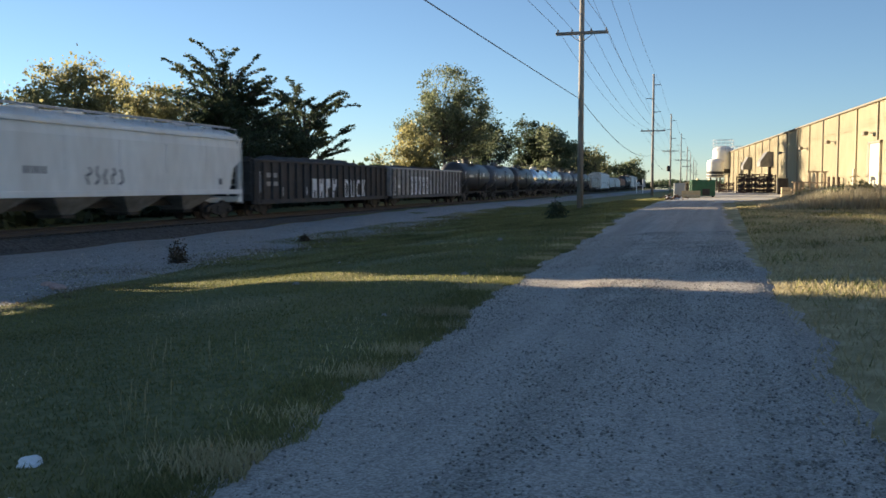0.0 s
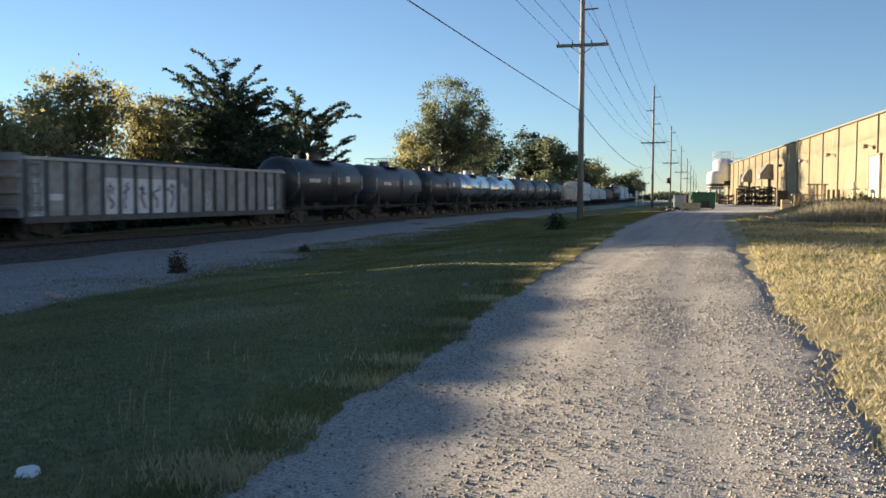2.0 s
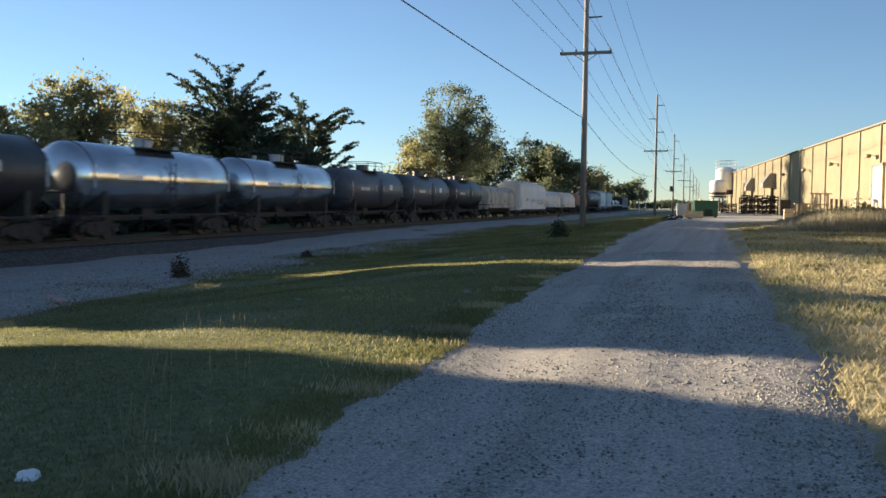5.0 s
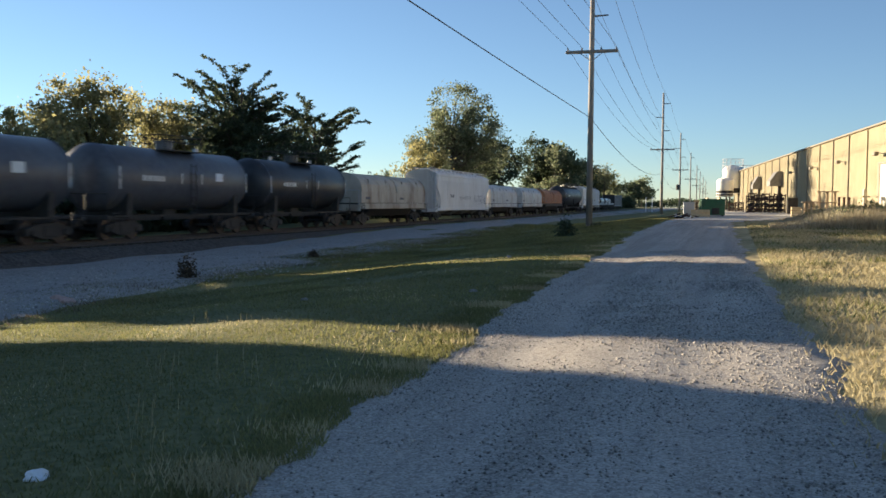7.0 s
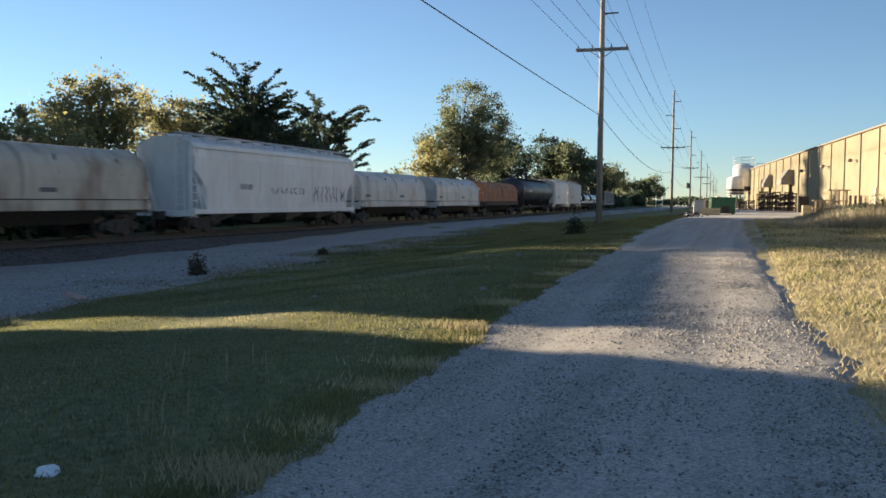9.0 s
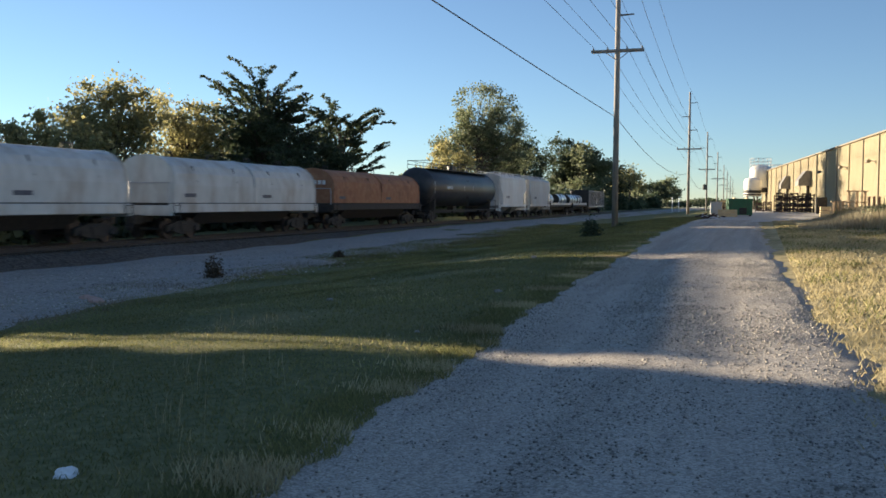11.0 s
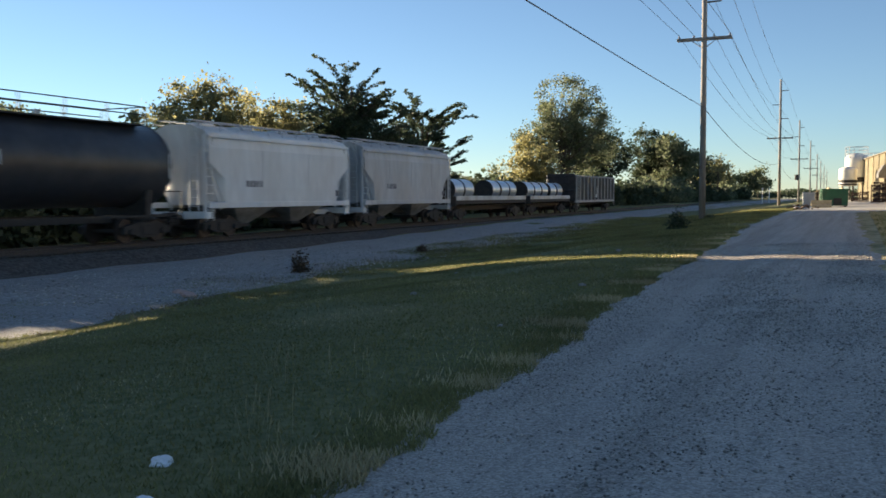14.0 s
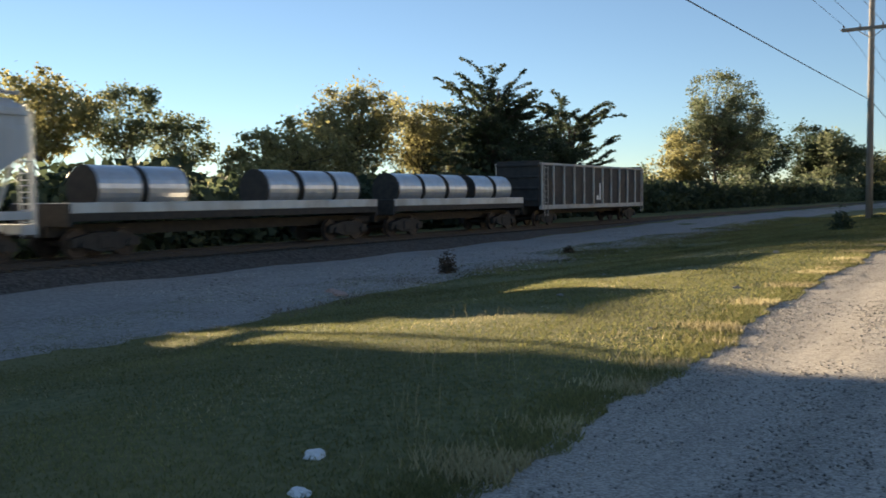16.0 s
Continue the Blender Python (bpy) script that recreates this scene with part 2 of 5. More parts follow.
M_GREENBIN = mat("green_bin_paint", (0.014, 0.085, 0.038), (0.02, 0.115, 0.05), 3, 0.5, stain=(0.05, 0.06, 0.04), stain_scale=1.2)
M_CONC = mat("concrete_block", (0.42, 0.34, 0.20), (0.52, 0.43, 0.27), 6, 0.9, bump=0.4)
M_YARD = mat("yard_concrete", (0.40, 0.38, 0.35), (0.50, 0.48, 0.44), 3, 0.9, stain=(0.28, 0.26, 0.24), stain_scale=0.4)
M_SILO = mat("white_silo_paint", (0.70, 0.69, 0.66), (0.78, 0.77, 0.74), 1.5, 0.5, stain=(0.55, 0.5, 0.43), stain_scale=0.5)
M_HOOD = mat("galvanised_hood", (0.34, 0.35, 0.37), (0.44, 0.45, 0.47), 3, 0.5, 0.4)
M_VENT = mat("weathered_vent_steel", (0.13, 0.125, 0.12), (0.19, 0.185, 0.18), 3, 0.6, 0.3, stain=(0.08, 0.07, 0.06), stain_scale=1.0)
M_PALLET = mat("dark_pallet_wood", (0.05, 0.03, 0.022), (0.09, 0.055, 0.04), 6, 0.85)
M_BAG = mat("white_plastic", (0.70, 0.71, 0.74), (0.80, 0.81, 0.84), 6, 0.5)
M_RAG = mat("faded_rag", (0.42, 0.27, 0.22), (0.52, 0.36, 0.30), 7, 0.9)
M_BLACK = mat("black_rubber", (0.015, 0.015, 0.016), (0.03, 0.03, 0.03), 6, 0.7)


# ---- mesh helpers ----
def link(name, bm, material, parent=None, label="", smooth=False):
    me = bpy.data.meshes.new(name)
    bm.to_mesh(me)
    bm.free()
    if smooth:
        for p in me.polygons:
            p.use_smooth = True
    me.materials.append(material)
    ob = new(name, me)
    if parent:
        ob.parent = parent
    if label:
        tagged(ob, label)
    return ob


def part(name, bm, material, parent, label="", smooth=False):
    return link(name, bm, material, parent, label, smooth)


def np_mesh(name, verts, faces, material, parent=None, smooth=False):
    """A mesh from numpy arrays; all faces with the same number of corners."""
    verts, faces = np.asarray(verts, dtype=np.float32), np.asarray(faces, dtype=np.int32)
    me = bpy.data.meshes.new(name)
    k = faces.shape[1]
    me.vertices.add(len(verts))
    me.vertices.foreach_set("co", verts.ravel())
    me.loops.add(faces.size)
    me.loops.foreach_set("vertex_index", faces.ravel())
    me.polygons.add(len(faces))
    me.polygons.foreach_set("loop_start", np.arange(0, faces.size, k, dtype=np.int32))
    me.polygons.foreach_set("loop_total", np.full(len(faces), k, dtype=np.int32))
    if smooth:
        me.polygons.foreach_set("use_smooth", np.ones(len(faces), dtype=bool))
    me.update(calc_edges=True)
    me.materials.append(material)
    ob = new(name, me)
    if parent:
        ob.parent = parent
    return ob


def box(bm, x0, y0, z0, x1, y1, z1, bevel=0.0, m=None):
    r = bmesh.ops.create_cube(bm, size=1.0)
    vs = r["verts"]
    for v in vs:
        v.co = Vector(((x0 + x1) / 2 + v.co.x * (x1 - x0), (y0 + y1) / 2 + v.co.y * (y1 - y0), (z0 + z1) / 2 + v.co.z * (z1 - z0)))
    if bevel:
        es = list({e for v in vs for e in v.link_edges})
        out = bmesh.ops.bevel(bm, geom=es, offset=bevel, segments=1, affect="EDGES")
        vs = list({v for f in out["faces"] for v in f.verts} | {v for v in vs if v.is_valid})
    if m is not None:
        bmesh.ops.transform(bm, matrix=m, verts=vs)
    return bm


def tube(bm, a, b, r0, r1=None, n=8, caps=True):
    a, b = Vector(a), Vector(b)
    d = b - a
    r1 = r0 if r1 is None else r1
    m = Matrix.Translation((a + b) / 2) @ d.to_track_quat("Z", "Y").to_matrix().to_4x4()
    bmesh.ops.create_cone(bm, cap_ends=caps, segments=n, radius1=r0, radius2=r1, depth=d.length, matrix=m)
    return bm


def prism(bm, poly, axis, a, b):
    """Extrude a polygon from a to b: axis 'y' takes (x, z) points, axis 'x' takes (y, z) points."""
    mk = (lambda p, s: (p[0], s, p[1])) if axis == "y" else (lambda p, s: (s, p[0], p[1]))
    lo, hi = [bm.verts.new(mk(p, a)) for p in poly], [bm.verts.new(mk(p, b)) for p in poly]
    n = len(poly)
    for i in range(n):
        bm.faces.new((lo[i], lo[(i + 1) % n], hi[(i + 1) % n], hi[i]))
    bm.faces.new(lo[::-1])
    bm.faces.new(hi)
    bmesh.ops.recalc_face_normals(bm, faces=bm.faces[:])
    return bm


def lathe(bm, profile, n=24):
    """Revolve (radius, y) round the y axis."""
    rings = []
    for r, y in profile:
        rings.append([bm.verts.new((r * math.cos(2 * math.pi * i / n), y, r * math.sin(2 * math.pi * i / n))) for i in range(n)])
    for a, b in zip(rings, rings[1:]):
        for i in range(n):
            bm.faces.new((a[i], a[(i + 1) % n], b[(i + 1) % n], b[i]))
    bm.faces.new(rings[0])
    bm.faces.new(rings[-1][::-1])
    bmesh.ops.recalc_face_normals(bm, faces=bm.faces[:])
    return bm


def empty(name):
    ob = new(name)
    ob.empty_display_size = 0.3
    return ob


B = bmesh.new


# ---- the lie of the land ----
def ss(a, b, x):
    t = np.clip((x - a) / (b - a), 0, 1)
    return t * t * (3 - 2 * t)


TX, HEADING = -25.0, 1.2   # the track's middle beside the eye, its heading left of +Y in degrees


def rail_z(y):
    return 0.16 + 0.0056 * (y - 50)


def rail_x(y):
    """The track's middle line."""
    return TX - math.tan(radians(HEADING)) * (y + 0.5)


def road_c(y):
    """The lane's centre line and half width."""
    ks = (-20, 5, 10, 15, 22, 37, 65)
    return np.interp(y, ks, (-0.4, -0.86, -1.13, -1.42, -1.62, -2.0, -2.3)), np.interp(y, ks, (1.8, 1.84, 1.92, 2.0, 1.98, 2.05, 2.1))


def ragged(y, s):
    """How far the lane's edge strays from its line; s tells the two edges apart."""
    return 0.08 * np.sin(y * 1.1 + s) + 0.05 * np.sin(y * 2.9 + 2 * s) + 0.035 * np.sin(y * 7.3 + 5 * s) + 0.02 * np.sin(y * 17.1 + s)


def ground_z(x, y):
    """Height of the land at x, y (numpy arrays)."""
    yy = np.clip(y, -60, 420)
    base = 0.0062 * np.clip(yy, 0, 420) + 0.45 * (1 - np.exp(-(np.clip(yy, 0, None) / 40.0) ** 2))
    bed = rail_z(yy) - 0.62 + 0.42 * ss(25, 75, yy)
    rc, rw = road_c(yy)
    left = ss(0, 1, (rc - rw - 0.3 - x) / 10.5)
    z = base * (1 - left) + bed * left
    z = z + 0.055 * np.clip(x - rc + 1.2, 0, 4.2) * (1 - 0.6 * ss(25, 60, yy))
    z = z + 0.25 * ss(6, 20, x) * ss(20, 60, yy)
    z = z + 0.45 * ss(2.0, 6.0, x) * ss(40, 47, yy) * (1 - ss(53, 62, yy))
    back = ss(-29, -34, x)
    z = z + back * 0.25
    bumps = 0.035 * np.sin(x * 1.3 + 0.7 * np.sin(y * 0.31)) * np.sin(y * 0.83 + 1.1) * ss(0.4, 2.5, np.abs(x - rc) - rw)
    return z + bumps


def gz(x, y):
    return float(ground_z(np.array([float(x)]), np.array([float(y)]))[0])


def crown(x, y):
    """The lane's rise over the ground: a crown with two worn wheel tracks."""
    c, w = road_c(y)
    u = np.clip((x - c + w) / (2 * w), 0, 1)
    return 0.004 + 0.050 * np.sin(math.pi * u) - 0.028 * (np.exp(-((x - c + 0.85) / 0.3) ** 2) + np.exp(-((x - c - 0.85) / 0.3) ** 2)) * np.sin(math.pi * u)


def sheet(name, xs, ys, zfun, material):
    X, Y = np.meshgrid(xs, ys)
    V = np.stack([X.ravel(), Y.ravel(), zfun(X.ravel(), Y.ravel())], 1)
    nx, ny = len(xs), len(ys)
    i = np.arange(nx * ny).reshape(ny, nx)
    F = np.stack([i[:-1, :-1].ravel(), i[:-1, 1:].ravel(), i[1:, 1:].ravel(), i[1:, :-1].ravel()], 1)
    return np_mesh(name, V, F, material, smooth=True)


def steps(*spans):
    out = []
    for a, b, d in spans:
        out += list(np.arange(a, b, d))
    return np.array(out + [spans[-1][1]])


gx = steps((-2500, -300, 400), (-300, -60, 30), (-60, -30, 3), (-30, 12, 0.5), (12, 40, 3), (40, 300, 40), (300, 2500, 400))
gy = steps((-300, -20, 20), (-20, 60, 0.6), (60, 200, 4), (200, 600, 30), (600, 3500, 500))
tagged(sheet("ground", gx, gy, ground_z, M_GRASS), "patchy mown grass and weeds over rough soil", "ground", kind="structure")

# gravel lane with a ragged edge, a slight crown and two worn wheel tracks
ry = steps((-15, 45, 0.12), (45, 64, 1.0))
V, F = [], []
K = 17
for j, y in enumerate(ry):
    c, w = road_c(y)
    wl = w + float(ragged(y, 1.0))
    wr = w + float(ragged(y, 4.0))
    for i in range(K):
        u = (i - 1) / (K - 3)
        x = c - wl + min(max(u, -.03), 1.03) * (wl + wr)   # the outermost rows dip under the turf
        V.append((x, y, gz(x, y) + (max(float(crown(x, y)) + 0.012 * math.sin(math.pi * u) * noise.noise((x * 2, y * 1.4, 0)), 0.004) if 0 < i < K - 1 else -.09)))
    if j:
        for i in range(K - 1):
            a = (j - 1) * K + i
            F.append((a, a + 1, a + K + 1, a + K))
road = tagged(np_mesh("road", V, F, M_ROAD, smooth=True), "narrow grey gravel lane with worn wheel tracks", "road", kind="structure")

# service strip of pale gravel beside the track
V, F = [], []
sy = steps((-60, 120, 0.5), (120, 420, 6))
for j, y in enumerate(sy):
    e = -15.2 - 2.6 * float(ss(40, 110, np.array(y))) + 0.9 * noise.noise((y * 0.16, 1, 1)) + 0.4 * noise.noise((y * 0.7, 4, 1))
    if y < 26:
        e += 2.4 * float(ss(26, 12, np.array(y)))
    for i in range(9):
        xi = rail_x(y) + 2.8
        x = xi + (e - xi) * i / 8
        V.append((x, y, gz(x, y) + (0.02 if i < 8 else 0.004) + 0.015 * noise.noise((x, y, 2))))
    if j:
        for i in range(8):
            a = (j - 1) * 9 + i
            F.append((a, a + 1, a + 10, a + 9))
tagged(np_mesh("service_strip", V, F, M_STRIP, smooth=True), "strip of pale crushed stone beside the railway", "gravel", kind="structure")

# railway: ballast bed, two rails, sleepers
Y0, Y1 = -60.0, 420.0
bm = B()
prism(bm, [(-3.6, -1.0), (3.4, -1.0), (3.3, -0.75), (1.75, -0.20), (-1.75, -0.20), (-3.6, -0.75)], "y", Y0, Y1)
for v in bm.verts:
    v.co.z += rail_z(v.co.y)
    v.co.x += rail_x(v.co.y)
tagged(link("ballast", bm, M_BALLAST), "dark stone ballast bed under the railway track", "ballast", kind="structure")
track = tagged(empty("railway_track"), "steel rails on dark wooden sleepers in ballast", "railway track", kind="structure")
for sx in (-0.75, 0.75):
    bm = B()
    prism(bm, [(-.07, -.17), (.07, -.17), (.07, -.15), (.012, -.13), (.012, -.045), (.036, -.035), (.036, 0), (-.036, 0), (-.036, -.035), (-.012, -.045), (-.012, -.13), (-.07, -.15)], "y", Y0, Y1)
    for v in bm.verts:
        v.co.z += rail_z(v.co.y)
        v.co.x += rail_x(v.co.y) + sx
    part("rail", bm, M_RAIL, track)
bm = B()
box(bm, -1.3, -0.11, -0.30, 1.3, 0.11, -0.165, 0.01)
tie = part("sleeper", bm, M_TIE, track)
tie.location, tie.rotation_euler = (rail_x(-10), -10, rail_z(-10)), (0, 0, radians(HEADING))
for i in range(1, 280):
    o = new("sleeper", tie.data)
    ty = -10 + i * 0.55
    o.parent, o.location, o.rotation_euler = track, (rail_x(ty), ty, rail_z(ty)), (0, 0, radians(HEADING))


# ---- train: parts shared by all cars ----
HW = 1.5   # half width of a car


def make_shared():
    bm = B()
    lathe(bm, [(0.10, -0.10), (0.20, -0.09), (0.22, -0.05), (0.38, -0.04), (0.40, -0.065), (0.455, -0.065), (0.46, 0.04), (0.49, 0.045), (0.49, 0.07), (0.38, 0.07), (0.36, 0.03), (0.2, 0.04), (0.1, 0.06)], 20)
    bmesh.ops.rotate(bm, matrix=Matrix.Rotation(radians(90), 3, "Z"), verts=bm.verts[:])
    w = bpy.data.meshes.new("wheel")
    bm.to_mesh(w); bm.free(); w.materials.append(M_WHEEL)
    bm = B()
    prism(bm, [(-1.25, .36), (-1.05, .36), (-.95, .52), (-.62, .30), (-.3, .22), (.3, .22), (.62, .30), (.95, .52), (1.05, .36), (1.25, .36), (1.25, .62), (1.0, .68), (.45, .80), (-.45, .80), (-1.0, .68), (-1.25, .62)], "x", -0.09, 0.09)
    box(bm, -0.13, -0.30, 0.30, 0.13, 0.30, 0.70, 0.02)
    for s in (-.86, .86):
        tube(bm, (-0.16, s, .46), (0.16, s, .46), .13, n=10)
    f = bpy.data.meshes.new("side_frame")
    bm.to_mesh(f); bm.free(); f.materials.append(M_STEELDARK)
    bm = B()
    box(bm, -0.95, -0.2, 0.42, 0.95, 0.2, 0.82, 0.03)
    for s in (-.86, .86):
        tube(bm, (-0.95, s, .46), (0.95, s, .46), .08, n=8)
    b = bpy.data.meshes.new("bolster")
    bm.to_mesh(b); bm.free(); b.materials.append(M_STEELDARK)
    return w, f, b


WHEEL, SIDEFRAME, BOLSTER = make_shared()


def sub(name, mesh, parent, loc, rz=0):
    o = new(name, mesh)
    o.parent, o.location, o.rotation_euler = parent, loc, (0, 0, radians(rz))
    return o


def trucks(car, ys):
    for y in ys:
        t = sub("truck", BOLSTER, car, (0, y, 0))
        for sx in (-1, 1):
            sub("side_frame", SIDEFRAME, t, (sx * 1.0, 0, 0))
            for sy in (-.86, .86):
                sub("wheel", WHEEL, t, (sx * 0.75, sy, 0.46), 0 if sx > 0 else 180)


def coupler(car, L):
    for s in (-1, 1):
        bm = B()
        box(bm, -.12, s * (L / 2 - 1.2), .78, .12, s * (L / 2 - 0.05), .98, .02)
        box(bm, -.2, s * (L / 2 - 0.18), .72, .2, s * (L / 2 + 0.22), 1.04, .05)
        part("coupler", bm, M_STEELDARK, car)


def ladder(car, x, y, z0, z1, material, across="y", w=0.45):
    bm = B()
    dx, dy = (0, w / 2) if across == "y" else (w / 2, 0)
    for s in (-1, 1):
        tube(bm, (x + s * dx, y + s * dy, z0), (x + s * dx, y + s * dy, z1), .022, n=6)
    n = max(2, int((z1 - z0) / 0.36))
    for i in range(n + 1):
        z = z0 + .1 + (z1 - z0 - .2) * i / n
        tube(bm, (x - dx, y - dy, z), (x + dx, y + dy, z), .016, n=6)
    part("ladder", bm, material, car)


def bars(car, items, material, x=HW + .006, name="marking", label=""):
    """Flat painted bars on the side facing the lane: (y0, y1, z0, z1)."""
    for y0, y1, z0, z1 in items:
        bm = B()
        box(bm, x - .004, y0, z0, x + .004, y1, z1)
        part(name, bm, material, car, label)


def scrawl(car, y0, y1, z0, z1, n, material, x, seed, w=.05, label="sprayed graffiti strokes"):
    """Sprayed strokes that cannot be read: bent tubes pressed flat against the side."""
    rng = random.Random(seed)
    for i in range(n):
        ya = y0 + (y1 - y0) * (i + .15) / n
        yb = y0 + (y1 - y0) * (i + .85) / n
        pts = [(x, rng.uniform(ya, yb), z0 + (z1 - z0) * k / 4 * rng.uniform(.8, 1)) for k in range(5)]
        bm = B()
        for a, b in zip(pts, pts[1:]):
            tube(bm, a, b, w, n=6)
        for v in bm.verts:
            v.co.x = x + (v.co.x - x) * .12
        part("graffiti_stroke", bm, material, car, label)


def letters(car, text, y, z, h, wide, material, x, label):
    """Tall sprayed capitals on the side facing the lane."""
    cu = bpy.data.curves.new("graffiti_lettering", "FONT")
    cu.body, cu.size, cu.extrude, cu.offset = text, h / .72, .004, .03
    cu.materials.append(material)
    ob = tagged(new("graffiti_lettering", cu), label)
    ob.parent = car
    ob.matrix_basis = pose(x, y, z, 90, 0, 90) @ Matrix.Diagonal((wide, 1, 1, 1))


def stencil(y, z, w, h, n, rng):
    """Unreadable lettering: a row of bars."""
    out, p = [], y
    for i in range(n):
        ww = w / n * rng.uniform(.45, .75)
        out.append((p, p + ww, z, z + h))
        p += w / n
    return out


def hopper(L, material, label, bays=3, H=4.95, seed=1, zs=1.38):
    rng = random.Random(seed)
    car = tagged(empty("covered_hopper_car"), label, "hopper car", "freight train cars")
    zt = H - .62        # eave
    A, Cc = L / 2 - 0.55, L / 2 - 1.75
    # body: slightly bellied side sheets cut off slanting at the ends
    sec = [(-1.50, zs), (-1.53, zs + .75), (-1.53, zs + 1.1), (-1.53, zt - 1.3), (-1.53, zt - .7), (-1.42, zt - .1), (-1.30, zt), (-.6, zt + .26), (.6, zt + .26), (1.30, zt), (1.42, zt - .1), (1.53, zt - .7), (1.53, zt - 1.3), (1.53, zs + 1.1), (1.53, zs + .75), (1.50, zs)]
    def y_end(z):
        return A if z > zt - 1.3 else A - (A - Cc) * math.sin(math.pi / 2 * min(1, (zt - 1.3 - z) / (zt - 1.3 - zs - .75)))
    bm = B()
    lo, hi = [bm.verts.new((x, -y_end(z), z)) for x, z in sec], [bm.verts.new((x, y_end(z), z)) for x, z in sec]
    for i in range(len(sec)):
        j = (i + 1) % len(sec)
        bm.faces.new((lo[i], lo[j], hi[j], hi[i]))
    bm.faces.new(lo[::-1]); bm.faces.new(hi)
    bmesh.ops.triangulate(bm, faces=[f for f in bm.faces if len(f.verts) > 4])
    bmesh.ops.recalc_face_normals(bm, faces=bm.faces[:])
    part("body", bm, material, car)
    # side sill and eave rail
    for s in (-1, 1):
        bm = B()
        box(bm, s * 1.53 - .05, -L / 2 + .5, zs - .12, s * 1.53 + .05, L / 2 - .5, zs + .12, .015)
        part("side_sill", bm, material, car)
        bm = B()
        box(bm, s * 1.5 - .05, -A, zt - .30, s * 1.5 + .06, A, zt - .20, .01)
        part("eave_rail", bm, material, car)
    # vertical seams of the side sheets
    nb = int(L / 3.2)
    for i in range(1, nb):
        y = -A + 2 * A * i / nb
        bm = B()
        box(bm, 1.525, y - .03, zs + .95, 1.542, y + .03, zt - .7)
        part("seam", bm, material, car)
    # roof walk with hatches
    bm = B()
    for s in (-1, 1):
        box(bm, s * .72 - .16, -A - .2, zt + .40, s * .72 + .16, A + .2, zt + .44)
        for i in range(int(L / 1.5)):
            y = -A + .4 + i * 1.5
            box(bm, s * .72 - .03, y - .03, zt + .1, s * .72 + .03, y + .03, zt + .42)
    part("roof_walk", bm, M_HOOD, car)
    for i in range(bays * 2):
        y = -A + A * (2 * i + 1) / (bays * 2)
        bm = B()
        box(bm, -.35, y - .55, zt + .26, .35, y + .55, zt + .40, .05)
        part("roof_hatch", bm, material, car)
    # hand rail along the roof edge
    bm = B()
    for s in (-1, 1):
        tube(bm, (s * 1.28, -A, zt + .30), (s * 1.28, A, zt + .30), .018, n=6)
        for i in range(int(L / 1.2) + 1):
            y = -A + 2 * A * i / int(L / 1.2)
            tube(bm, (s * 1.30, y, zt - .02), (s * 1.28, y, zt + .30), .014, n=5)
    part("roof_rail", bm, M_HOOD, car)
    # discharge chutes, coloured darker than the body
    for i in range(bays):
        y = -Cc + .3 + (2 * Cc - .6) * (i + .5) / bays
        hw = (2 * Cc - .6) / bays / 2 * .86
        bm = B()
        vs = []
        for (w, hy, z) in ((1.42, hw, zs + .05), (.55, .32, .52)):
            vs.append([bm.verts.new((sx * w, y + sy * hy, z)) for sx, sy in ((-1, -1), (1, -1), (1, 1), (-1, 1))])
        for k in range(4):
            bm.faces.new((vs[0][k], vs[0][(k + 1) % 4], vs[1][(k + 1) % 4], vs[1][k]))
        bm.faces.new(vs[1])
        bmesh.ops.recalc_face_normals(bm, faces=bm.faces[:])
        part("chute", bm, M_CHUTE, car)
        bm = B()
        box(bm, -.62, y - .4, .40, .62, y + .4, .54, .02)
        part("gate", bm, M_STEELDARK, car)
    # ends: slope frame, posts, platform
    for s in (-1, 1):
        e = s * (L / 2 - .45)
        bm = B()
        for sx in (-1.38, 1.38):
            box(bm, sx - .06, e - .05, .9, sx + .06, e + .05, zt - .2)
        box(bm, -1.45, e - .35 if s > 0 else e - .1, .85, 1.45, e + .1 if s > 0 else e + .35, 1.12)
        tube(bm, (-1.3, s * (Cc + .15), 1.2), (-1.3, s * (A - .1), zt - .9), .06, n=6)
        tube(bm, (1.3, s * (Cc + .15), 1.2), (1.3, s * (A - .1), zt - .9), .06, n=6)
        box(bm, -.5, s * (Cc - .2) - .5, .8, .5, s * (L / 2 - .5), 1.05)
        part("end_frame", bm, material, car)
        ladder(car, 1.50, s * (L / 2 - .62), .75, zt - .1, material)
        ladder(car, .9, e + s * .1, .9, zt + .1, material, "x")
    bm = B()
    box(bm, -.25, -L / 2 + .4, .75, .25, L / 2 - .4, 1.05)
    part("centre_sill", bm, M_STEELDARK, car)
    trucks(car, (-L / 2 + 2.0, L / 2 - 2.0))
    coupler(car, L)
    bars(car, stencil(-A * .55, 2.15, 1.3, .28, 5, rng) + [(A * .78, A * .78 + .28, 1.75, 2.05)], M_GRAFDARK, 1.535)
    return car


